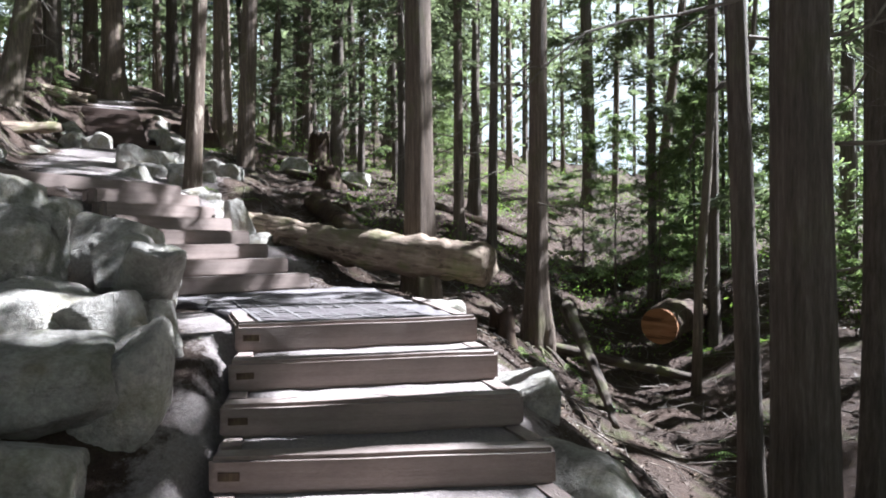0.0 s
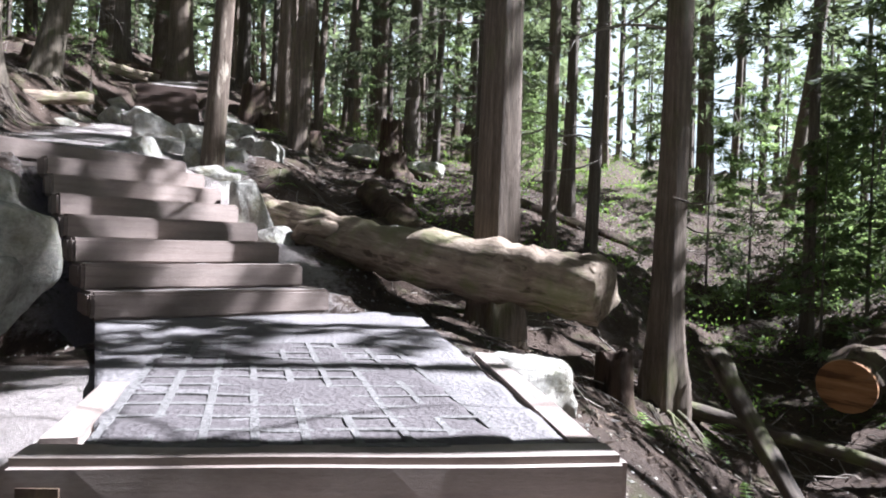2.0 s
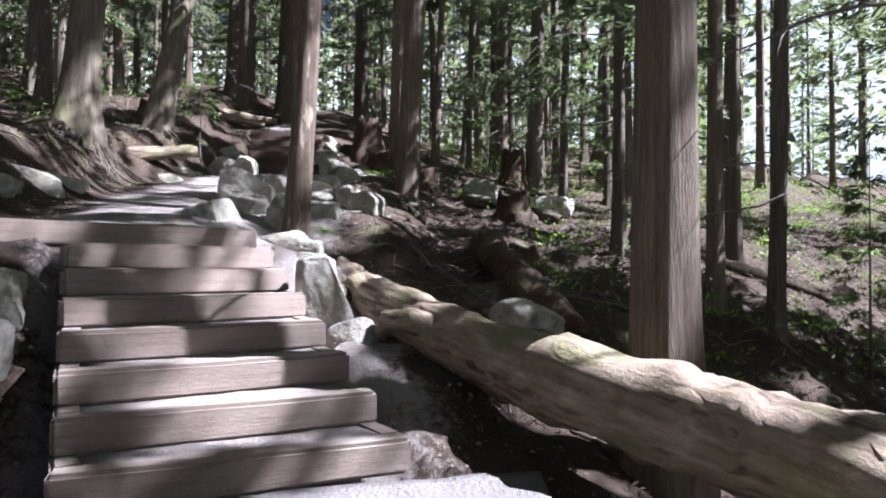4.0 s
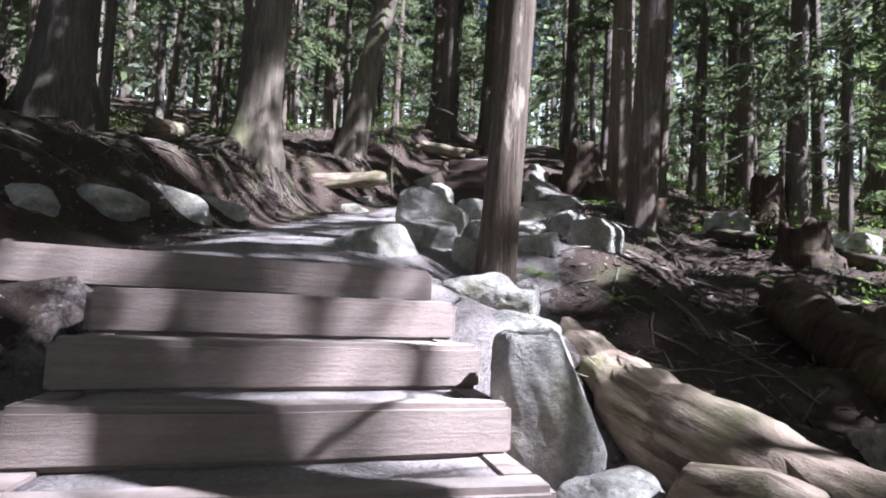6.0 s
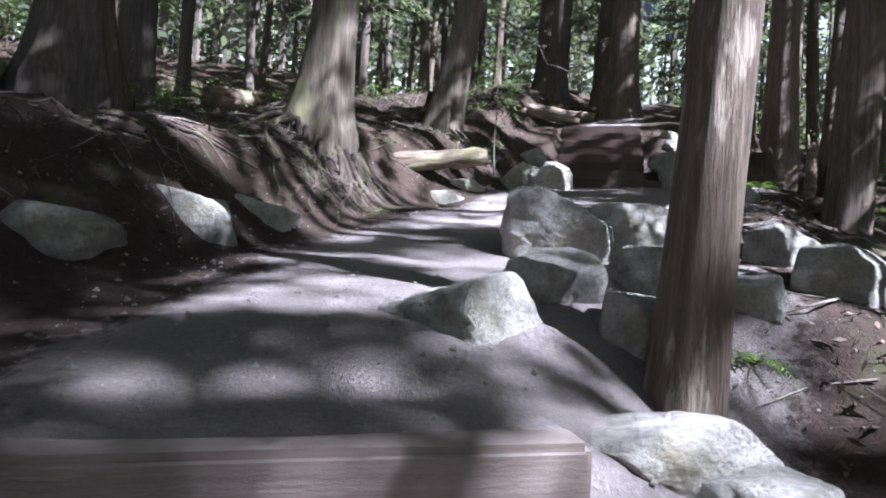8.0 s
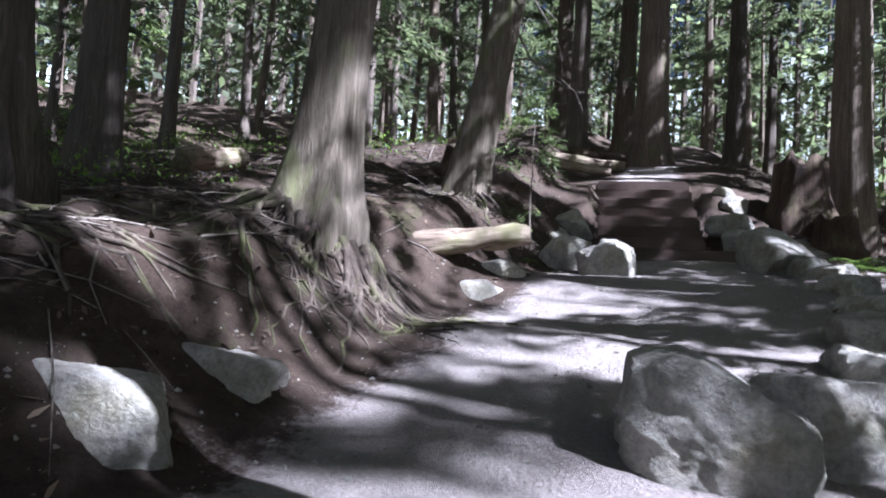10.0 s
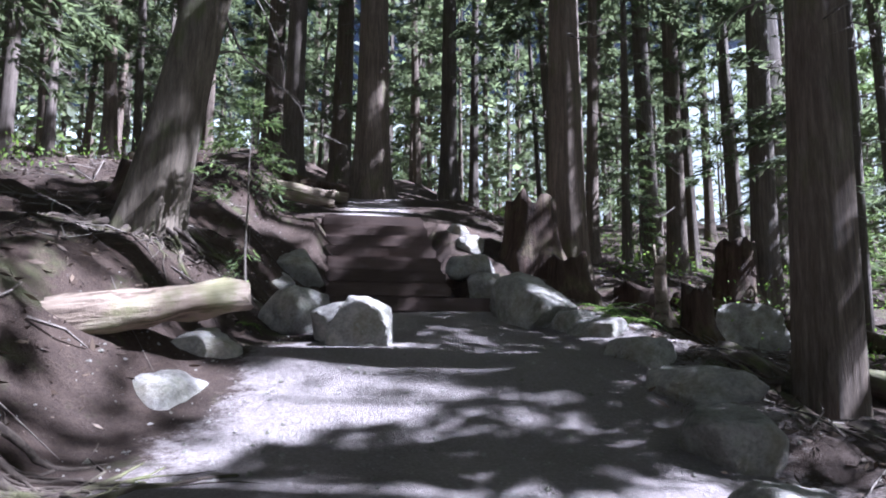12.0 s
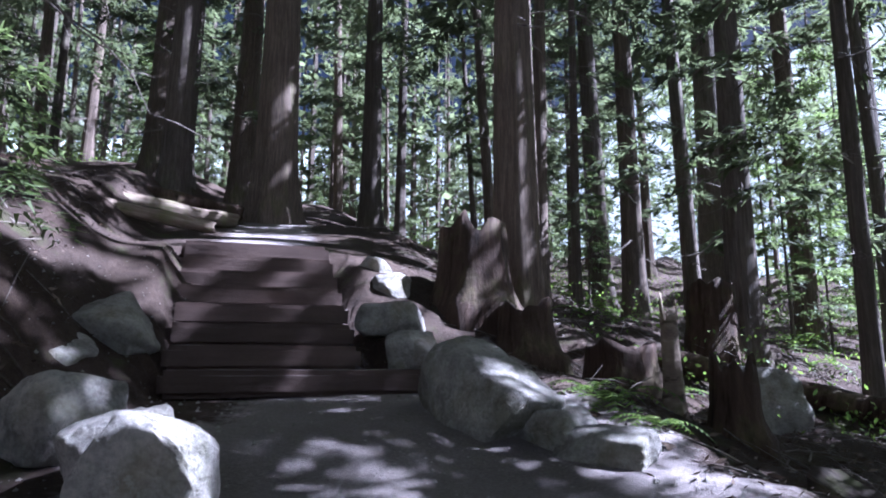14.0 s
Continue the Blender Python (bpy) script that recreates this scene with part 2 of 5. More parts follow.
def tube(bm, pts, radii, sides=8, wob=0.0, seed=0, cap=True):
    """A tapered tube along the points."""
    rings, pts = [], [Vector(p) for p in pts]
    for i, p in enumerate(pts):
        t = (pts[min(i + 1, len(pts) - 1)] - pts[max(i - 1, 0)]).normalized()
        u = t.cross(Vector((0.13, 0.31, 1)) if abs(t.z) < 0.9 else Vector((1, 0.2, 0))).normalized()
        v = t.cross(u)
        ring = []
        for k in range(sides):
            a = math.tau * k / sides
            r = radii[i] * (1 + wob * noise.noise(Vector((math.cos(a) * 1.3 + seed, math.sin(a) * 1.3, i * 0.7 + seed))))
            ring.append(bm.verts.new(p + r * (math.cos(a) * u + math.sin(a) * v)))
        rings.append(ring)
    for a, b in zip(rings, rings[1:]):
        for k in range(sides):
            bm.faces.new((a[k], a[(k + 1) % sides], b[(k + 1) % sides], b[k]))
    if cap:
        bm.faces.new(rings[0][::-1]), bm.faces.new(rings[-1])


def knobs(x, y):
    """Small unevenness of the forest floor off the trail."""
    _, d = trail_at(x, y)
    return noise.fractal(Vector((x * 1.6, y * 1.6, 0.3)), 1.0, 2.0, 4) * (0.02 + 0.102 * float(smooth(1.1, 2.4, abs(float(d)))))


def H(x, y):
    return float(ground_height(x, y)) + knobs(x, y)

# ---------------------------------------------------------------- terrain
# centre line of the trail: x, y, height
TRAIL = [(2.9, -9.0, -1.9), (2.4, -3.0, -0.98), (2.0, 0.2, -0.9), (1.55, 1.6, -0.9), (0.95, 3.4, -0.03), (-0.2, 4.9, -0.03), (-0.95, 5.6, -0.03),
         (-3.55, 7.15, 1.42), (-5.2, 8.9, 1.83), (-6.7, 11.0, 2.38), (-7.75, 13.0, 2.86), (-8.7, 14.9, 3.17), (-10.5, 16.3, 4.62), (-13.5, 20.5, 6.0), (-19.0, 27.0, 8.6)]


def smooth(a, b, v):
    u = np.clip((v - a) / (b - a), 0, 1)
    return u * u * (3 - 2 * u)


def trail_at(x, y):
    """Height of the nearest trail point, and the way off it (right is plus)."""
    x, y = np.asarray(x, float), np.asarray(y, float)
    wsum = np.zeros_like(x); zs = np.zeros_like(x); ds = np.zeros_like(x); best = np.full(x.shape, 1e9)
    for (ax, ay, az), (bx, by, bz) in zip(TRAIL, TRAIL[1:]):
        ux, uy = bx - ax, by - ay
        n = math.hypot(ux, uy)
        k = np.clip(((x - ax) * ux + (y - ay) * uy) / n ** 2, 0, 1)
        px, py = ax + k * ux, ay + k * uy
        d = np.hypot(x - px, y - py)
        side = np.sign((x - ax) * uy - (y - ay) * ux) * d
        w = 1 / (d ** 4 + 0.02)
        wsum += w; zs += w * (az + k * (bz - az))
        ds = np.where(d < best, side, ds); best = np.minimum(best, d)
    return zs / wsum, ds


def wobble(x, y):
    return (0.5 * np.sin(1.7 * x + 0.6 * y + 1.0) * np.cos(0.9 * y - 0.8 * x) + 0.3 * np.sin(3.1 * y + 1.1 * x + 2.0) * np.sin(2.3 * x - 1.3)
            + 0.2 * np.sin(6.3 * x + 2.2) * np.sin(5.7 * y + 0.7))


def bed(x, y, quad):
    """1 inside the quad under a flight of steps (corners anticlockwise), falling off at its edges."""
    inside = np.full(x.shape, 9.0)
    for (ax, ay), (bx, by) in zip(quad, quad[1:] + quad[:1]):
        inside = np.minimum(inside, ((bx - ax) * (y - ay) - (by - ay) * (x - ax)) / math.hypot(bx - ax, by - ay))
    return smooth(-0.12, 0.06, inside)


BED_LOW = [(0.66, 1.6), (2.5, 1.95), (1.74, 3.72), (0.15, 3.14)]
BED_MID = [(-1.6, 5.2), (-0.5, 6.6), (-3.14, 8.06), (-3.72, 6.42)]
BED_UP = [(-9.6, 14.05), (-8.1, 15.35), (-9.95, 16.85), (-11.2, 15.85)]


def ground_height(x, y):
    x, y = np.asarray(x, float), np.asarray(y, float)
    z, d = trail_at(x, y)
    up = smooth(5.5, 8.5, y - 0.55 * x - 2.0)          # 0 on the lower flights, 1 on the upper trail
    left, right = np.maximum(-d, 0), np.maximum(d, 0)
    bank = (0.86 * smooth(1.3, 2.5, left) + 0.09 * np.maximum(left - 2.4, 0)) * up + (0.95 * smooth(1.2, 2.9, left) + 0.2 * np.maximum(left - 2.6, 0)) * (1 - up)
    drop = (-0.55 * smooth(1.9, 3.6, right) - 0.03 * np.maximum(right - 3.0, 0)) * up + (-0.35 * smooth(1.5, 3.2, right) - 0.1 * np.maximum(right - 2.4, 0)) * (1 - up)
    near = z + bank + drop
    along = -0.69 * x + 0.73 * (y - 5.0)
    far = 0.28 * np.minimum(along, 34) + 0.03 * np.maximum(along - 30, 0) + 0.1 * np.clip(-d, 0, 60) + 0.05 * np.clip(-d, -60, 0)
    mix = smooth(5.0, 18.0, np.abs(d))
    gully = -1.25 * np.exp(-((x - 3.7) / 1.9) ** 2) * smooth(0.5, 4.5, y) * (1 - smooth(15, 22, y))
    rough = 0.03 + 0.11 * smooth(1.5, 4.0, np.abs(d)) + 0.6 * smooth(10, 30, np.abs(d))
    return near * (1 - mix) + far * mix + gully + wobble(x, y) * rough \
        - 0.3 * bed(x, y, BED_MID) - 0.3 * bed(x, y, BED_UP) - 0.34 * bed(x, y, BED_LOW) \
        - 0.85 * np.exp(-((x + 2.8) ** 2 + (y - 5.0) ** 2) / 1.0) - 0.45 * np.exp(-((x + 2.3) ** 2 + (y - 9.1) ** 2) / 1.3) - 0.3 * np.exp(-((x + 3.45) ** 2 + (y - 9.1) ** 2) / 0.35) - 0.3 * np.exp(-((x + 1.9) ** 2 + (y - 7.9) ** 2) / 0.3)


def axis_of(n, a, b, fine):
    """Grid lines: fine between a and b, ever wider outwards."""
    mid = list(np.arange(a, b + 1e-6, fine))
    step, lo, hi = fine, [a], [b]
    while hi[-1] < n:
        step *= 1.16
        hi.append(hi[-1] + step), lo.append(lo[-1] - step)
    return np.array(lo[:0:-1] + mid + hi[1:])


def build_ground():
    xs, ys = axis_of(420, -12.5, 5.5, 0.115), axis_of(420, -1.5, 18.5, 0.115)
    X, Y = np.meshgrid(xs, ys)
    Z = ground_height(X, Y)
    _, d = trail_at(X, Y)
    n1 = np.array([noise.fractal(Vector((x * 1.6, y * 1.6, 0.3)), 1.0, 2.0, 4) for x, y in zip(X.ravel(), Y.ravel())]).reshape(X.shape)
    off = smooth(1.1, 2.4, np.abs(d))
    Z = Z + n1 * (0.02 + 0.102 * off)
    verts = np.stack([X, Y, Z], -1).reshape(-1, 3)
    ny, nx = X.shape
    idx = np.arange(nx * ny).reshape(ny, nx)
    faces = np.stack([idx[:-1, :-1], idx[:-1, 1:], idx[1:, 1:], idx[1:, :-1]], -1).reshape(-1, 4)
    me = bpy.data.meshes.new("ground")
    me.from_pydata(verts.tolist(), [], faces.tolist())
    me.shade_smooth()
    wide = np.where(d < 0, np.where(Y < 4.2, 1.1, 0.72), 1.35) + 0.45 * smooth(6, 9, Y - 0.55 * X - 2.0) * np.where(d < 0, 0.75, 1.0) + 0.35 * n1
    wide = np.where((Y > 13.7) & (X < -8.2), 0.55, wide)
    worn = 1 - smooth(-0.5, 0.5, np.abs(d) - wide)
    me.attributes.new("trodden", "FLOAT", "POINT").data.foreach_set("value", worn.ravel().astype(np.float32))
    me.materials.append(GROUND)
    return tagged(new("ground", me), "brown forest floor of needles with a trodden dirt trail", "ground", kind="structure")


ground = build_ground()


# ---------------------------------------------------------------- timber steps
def beam(a, b, width, height, seed, name, parent, mat=TIMBER, label=""):
    """A squared timber whose upper front edge runs from a to b; it lies behind and under that edge."""
    a, b = Vector(a), Vector(b)
    length = (b - a).length
    bm = bmesh.new()
    bmesh.ops.create_cube(bm, size=1)
    bmesh.ops.scale(bm, vec=(length, width, height), verts=bm.verts)
    # wider bevel on the upper flight broadens its painted pale nosing lines
    bmesh.ops.bevel(bm, geom=bm.edges, offset=0.042 if mat is SHADED else 0.022, segments=2, affect="EDGES")
    long_edges = [e for e in bm.edges if abs((e.verts[0].co - e.verts[1].co).x) > length * 0.5]
    bmesh.ops.subdivide_edges(bm, edges=long_edges, cuts=9)
    for v in bm.verts:
        n = noise.noise_vector(Vector((v.co.x * 2.2 + seed * 7.1, v.co.y * 6, v.co.z * 6)))
        v.co += n * 0.007
    ob = part(name, bm, mat, parent, label)
    x = (b - a).normalized()
    y = Vector((0, 0, 1)).cross(x).normalized()
    z = x.cross(y)
    c = (a + b) / 2 + y * width / 2 - z * height / 2
    ob.matrix_basis = Matrix(((x.x, y.x, z.x, c.x), (x.y, y.y, z.y, c.y), (x.z, y.z, z.z, c.z), (0, 0, 0, 1)))
    return ob


def slab(name, corners, thick, mat, parent, rough=0.012, cells=12, seed=0):
    """A slab of packed earth between four corners, its top a little uneven."""
    bm = bmesh.new()
    a, b, c, d = [Vector(p) for p in corners]
    grid = [[bm.verts.new(a.lerp(b, i / cells).lerp(d.lerp(c, i / cells), j / cells)) for i in range(cells + 1)] for j in range(cells + 1)]
    for j in range(cells):
        for i in range(cells):
            bm.faces.new((grid[j][i], grid[j][i + 1], grid[j + 1][i + 1], grid[j + 1][i]))
    for v in bm.verts:
        v.co.z += rough * noise.noise(Vector((v.co.x * 5 + seed, v.co.y * 5, 0)))
    ext = bmesh.ops.extrude_face_region(bm, geom=bm.faces[:])
    for v in [g for g in ext["geom"] if isinstance(g, bmesh.types.BMVert)]:
        v.co.z -= thick
    bmesh.ops.recalc_face_normals(bm, faces=bm.faces)
    smooth_faces(bm)
    return part(name, bm, mat, parent)


def timber_step(left, right, back_left, back_right, z, seed, label, group, rise=0.18, sides=True, mat=None):
    """One box step: a front timber, two side timbers and a fill of packed grit."""
    l, r, bl, br = [Vector((p[0], p[1], z)) for p in (left, right, back_left, back_right)]
    step = new("timber_step")
    tagged(step, label, "step", group)
    u = (r - l).normalized()
    beam(l, r, 0.15, rise + 0.015, seed, "front_timber", step, mat or TIMBER)
    back_l, back_r = (bl - l), (br - r)
    if sides:
        y = Vector((0, 0, 1)).cross(u).normalized()
        s0 = l + y * 0.152 - Vector((0, 0, 0.004))
        e0 = bl + back_l.normalized() * 0.12 - Vector((0, 0, 0.004))
        beam(e0, s0, 0.14, rise, seed + 40, "side_timber", step, mat or TIMBER)
        s1 = r + y * 0.152 - Vector((0, 0, 0.004))
        e1 = br + back_r.normalized() * 0.12 - Vector((0, 0, 0.004))
        beam(s1, e1, 0.14, rise, seed + 80, "side_timber", step, mat or TIMBER)
    i = 0.13 if sides else 0.0
    yb = Vector((0, 0, 1)).cross(u).normalized() * 0.148
    dz = Vector((0, 0, 0.014))
    slab("tread_fill", [l + u * i + yb - dz, r - u * i + yb - dz, br - u * i + back_r * 0.3 - dz, bl + u * i + back_l * 0.3 - dz], rise - 0.02, GRAVEL, step, seed=seed)
    return step


def timber_end(left, right, z, owner, seed):
    """The dark sawn end of a side timber showing in the front of a step."""
    l, r = Vector((*left, z)), Vector((*right, z))
    u = (r - l).normalized()
    y = Vector((0, 0, 1)).cross(u)
    a = l + u * 0.03 - y * 0.004 - Vector((0, 0, 0.05))
    beam(a, a + u * 0.15, 0.05, 0.085, seed, "timber_end", owner, ROTTEN, "dark damp sawn timber end")


# lower flight, fanning up to the landing
RISE = 0.18
for k in range(4, 0, -1):
    l0, r0 = (0.19 + 0.115 * k, 3.1 - 0.32 * k), (1.74 + 0.173 * k, 3.72 - 0.4 * k)
    l1, r1 = (0.19 + 0.115 * (k - 1), 3.1 - 0.32 * (k - 1)), (1.74 + 0.173 * (k - 1), 3.72 - 0.4 * (k - 1))
    low = timber_step(l0, r0, l1, r1, -RISE * k, k, "weathered grey timber box step filled with packed grit", "steps of the lower flight")
    timber_end(l0, r0, -RISE * k, low, 90 + k)


def build_landing():
    land = tagged(new("landing"), "timber-edged landing of packed earth over a worn paver grid", "landing")
    fl, fr = Vector((0.19, 3.1, 0)), Vector((1.74, 3.72, 0))
    bl, br = Vector((-0.27, 3.88, 0)), Vector((1.05, 5.25, 0))
    beam(fl, fr, 0.15, 0.195, 5, "front_timber", land)
    timber_end(fl[:2], fr[:2], 0.0, land, 95)
    u = (fr - fl).normalized()
    y = Vector((0, 0, 1)).cross(u)
    beam(bl, fl + y * 0.152 - Vector((0, 0, 0.004)), 0.14, 0.18, 6, "side_timber", land)
    beam(fr + y * 0.152 - Vector((0, 0, 0.004)), br, 0.14, 0.18, 7, "side_timber", land)
    slab("earth_fill", [(0.3, 3.3, -0.012), (1.6, 3.76, -0.012), (0.0, 6.95, -0.012), (-1.78, 5.36, -0.012)], 0.3, GRIT, land, 0.016, 40, 3)
    # the paver grid: dark soil in the cells, pale bars just proud of it
    o, v = Vector((0.3, 3.28, 0)), Vector((-0.55, 0.835, 0)).normalized()
    slab("cell_soil", [o + Vector((0, 0, -0.004)), o + u * 1.2 + Vector((0, 0, -0.004)), o + u * 1.2 + v * 1.8 + Vector((0, 0, -0.004)), o + v * 1.8 + Vector((0, 0, -0.004))], 0.05, CELLS, land, 0.012, 26, 8)
    bars = bmesh.new()

    def bar(a, b, wide):
        side = (b - a).cross(Vector((0, 0, 1))).normalized()
        n = 24
        rows = []
        for k in range(n + 1):
            p = a.lerp(b, k / n)
            w = wide * (1 + 0.35 * noise.noise(p * 9))
            z = -0.001 + 0.008 * noise.noise(p * 3.1)
            rows.append([bars.verts.new(p + side * s + Vector((0, 0, z + h))) for s, h in ((-w, -0.02), (-w * 0.8, 0), (w * 0.8, 0), (w, -0.02))])
        for r0, r1 in zip(rows, rows[1:]):
            for c in range(3):
                bars.faces.new((r0[c], r0[c + 1], r1[c + 1], r1[c]))

    for i in range(9):
        bar(o + u * (0.15 * i), o + u * (0.15 * i) + v * 1.8, 0.017)
    for j in range(13):
        bar(o + v * (0.15 * j), o + v * (0.15 * j) + u * 1.2, 0.017)
    bmesh.ops.recalc_face_normals(bars, faces=bars.faces)
    part("paver_grid", bars, GRID, land, "pale worn grid of ground pavers")
    return land


build_landing()


# middle flight
def mid_l(k):
    return (-1.68 - 0.265 * (k - 1), 5.22 + 0.17 * (k - 1))


def mid_r(k):
    return (-0.6 - 0.36 * (k - 1), 6.56 + 0.205 * (k - 1))


for k in range(1, 8):
    timber_step(mid_l(k), mid_r(k), mid_l(k + 1), mid_r(k + 1), RISE * k, 20 + k, "sun-bleached brown timber box step with dusty tread", "steps of the middle flight")
timber_step((-4.25, 4.85), (-3.2, 8.03), (-4.9, 5.0), (-3.75, 8.2), RISE * 8, 29, "long weathered timber edging the upper trail", "steps of the middle flight", sides=False)


beam((-4.27, 4.86, 1.255), (-3.42, 7.42, 1.255), 0.14, 0.18, 31, 'edging_timber', None)
tagged(bpy.data.objects['edging_timber'], 'lower course of weathered edging timber', 'timber')


# upper flight
def up_l(k):
    return (-9.75 - 0.2 * (k - 1), 14.25 + 0.219 * (k - 1))


def up_r(k):
    return (-8.55 - 0.193 * (k - 1), 15.2 + 0.213 * (k - 1))


for k in range(1, 9):
    r = (up_r(k)[0] + 0.38, up_r(k)[1] + 0.3) if k == 1 else up_r(k)
    timber_step(up_l(k), r, up_l(k + 1), up_r(k + 1), 3.15 + 0.19 * k, 50 + k, "timber box step whose dark brown colour includes the shade", "steps of the upper flight", rise=0.19, mat=SHADED)


# ---------------------------------------------------------------- trees
def trunk_mesh(name, r, h, lean=(0, 0), flare=0.6, lobes=5, seed=0, mat=FIR, bend=0.0, sides=26, up=15):
    rnd = random.Random(seed)
    ph = [rnd.uniform(0, math.tau) for _ in range(4)]
    bm = bmesh.new()
    rings = []
    zs = [-0.7, -0.25, 0.0, 0.12, 0.28, 0.5, 0.8, 1.2, 1.7, 2.3, 3.0, 4.0, 5.3, 7.0, 9.5, 13.0, 18.0, 24.0]
    zs = [z for z in zs if z < h] + [h]
    for i, z in enumerate(zs):
        t = max(z, 0) / h
        rr = r * (1.06 - 0.86 * t ** 0.85)
        fl = flare * math.exp(-max(z, 0) / (0.28 + r * 0.9)) * (1.0 if z >= 0 else 1.15)
        cx = lean[0] * z + bend * math.sin(z * 0.5 + ph[3]) * min(z / 4, 1)
        cy = lean[1] * z + bend * math.cos(z * 0.43 + ph[2]) * min(z / 4, 1) - bend * math.cos(ph[2]) * min(z / 4, 1)
        ring = []
        for k in range(sides):
            a = math.tau * k / sides
            lob = 1 + fl * (0.55 + 0.75 * max(0, math.cos(lobes * a + ph[0]) + 0.4 * math.cos((lobes - 2) * a + ph[1])))
            flute = 1 + 0.05 * math.cos(lobes * a + ph[0] + 0.15 * z) + 0.05 * noise.noise(Vector((math.cos(a) * 2 + seed, math.sin(a) * 2, z * 0.6)))
            rad = rr * lob * flute
            ring.append(bm.verts.new((cx + rad * math.cos(a), cy + rad * math.sin(a), z)))
        rings.append(ring)
    for a, b in zip(rings, rings[1:]):
        for k in range(sides):
            bm.faces.new((a[k], a[(k + 1) % sides], b[(k + 1) % sides], b[k]))
    bm.faces.new(rings[-1])
    smooth_faces(bm)
    me = bpy.data.meshes.new(name)
    bm.to_mesh(me)
    bm.free()
    me.materials.append(mat)
    return me


def crown_mesh(name, h0, h1, reach, branches, per, seed, mat, size=0.16):
    """Drooping boughs set round a stem, each with many small flat sprays of needles."""
    rng = np.random.default_rng(seed)
    quads = []
    for b in range(branches):
        t = (b + rng.random()) / branches
        z = h0 + (h1 - h0) * t
        L = reach * (0.25 + 0.75 * (1 - t) ** 0.8) * rng.uniform(0.55, 1.15)
        az = rng.uniform(0, math.tau)
        d = np.array([math.cos(az), math.sin(az), 0.0])
        side = np.array([-d[1], d[0], 0.0])
        s = np.sqrt(rng.random(per)) * L
        s = 0.12 * L + 0.88 * s
        droop = rng.uniform(0.12, 0.4)
        off = rng.uniform(-1, 1, per) * (0.08 + 0.2 * s * (1.15 - s / L))
        p = s[:, None] * d + off[:, None] * side
        p[:, 2] = z + 0.12 * s - droop * s ** 2 / L - 0.18 * np.abs(off) + rng.normal(0, 0.04, per)
        dirv = d * 0.6 + side * np.sign(off)[:, None] * 0.75 + rng.normal(0, 0.28, (per, 3)) - np.array([0, 0, 0.3])
        dirv /= np.linalg.norm(dirv, axis=1)[:, None]
        wv = np.cross(dirv, np.array([0, 0, 1.0]) + rng.normal(0, 0.45, (per, 3)))
        wv /= np.linalg.norm(wv, axis=1)[:, None] + 1e-6
        ln, wd = size * rng.uniform(0.6, 1.6, per)[:, None], size * rng.uniform(0.1, 0.2, per)[:, None]
        quads.append(np.stack([p + wv * wd, p - wv * wd, p + dirv * ln], 1))
    q = np.concatenate(quads)
    me = bpy.data.meshes.new(name)
    me.from_pydata(q.reshape(-1, 3).tolist(), [], np.arange(len(q) * 3).reshape(-1, 3).tolist())
    me.materials.append(mat)
    return me


def twig_mesh(seed):
    """A dead bough: a crooked stem with bare side twigs growing out of it."""
    rnd = random.Random(seed)
    bm = bmesh.new()
    L = rnd.uniform(0.8, 1.9)
    pts = [Vector((L * k / 6, 0.06 * L * math.sin(k * 1.1 + seed), -0.2 * L * (k / 6) ** 1.5 + 0.06 * L * math.sin(k + seed * 2))) for k in range(7)]
    tube(bm, pts, [0.015 * (1 - 0.13 * k) for k in range(7)], 5)
    stem = bm.verts[:]
    for k in range(1, 7):
        for sgn in (-1, 1):
            if rnd.random() < 0.85:
                e = pts[k] + Vector((rnd.uniform(0.05, 0.35), sgn * rnd.uniform(0.12, 0.45), rnd.uniform(-0.25, 0.05)))
                root = min(stem, key=lambda v: (v.co - pts[k]).length - 0.02 * sgn * v.co.y)
                m = pts[k].lerp(e, 0.45) + Vector((0, 0, 0.02))
                ring = [bm.verts.new(m + Vector((0, 0.005 * math.cos(c * 2.1), 0.005 * math.sin(c * 2.1)))) for c in range(3)]
                tip = bm.verts.new(e)
                for c in range(3):
                    bm.faces.new((root, ring[c], ring[(c + 1) % 3])), bm.faces.new((ring[c], tip, ring[(c + 1) % 3]))
    me = bpy.data.meshes.new("dead_branch")
    bm.to_mesh(me)
    bm.free()
    me.materials.append(TWIG)
    return me


TWIGS = [twig_mesh(s) for s in range(6)]
CROWNS = [crown_mesh("crown", 5.5, 21, 3.0, 32, 200, 10 + s, NEEDLES, 0.23) for s in range(4)]
LOWCROWNS = [crown_mesh("crown", 2.0, 17, 2.5, 42, 140, 30 + s, NEEDLES, 0.19) for s in range(3)]
# dense crown added high on some trees, out of view, to shade the trail
HIGHCROWN = crown_mesh("crown", 7.5, 16, 3.0, 70, 150, 95, NEEDLES, 0.24)
# topless crown that shades low spots and lets higher sun rays pass
MIDCROWN = crown_mesh("crown", 3.5, 10.0, 2.8, 44, 165, 96, NEEDLES, 0.17)
YOUNGCROWNS = [crown_mesh("crown", 0.4, 5.2, 1.4, 40, 80, 50 + s, YOUNG, 0.15) for s in range(3)]


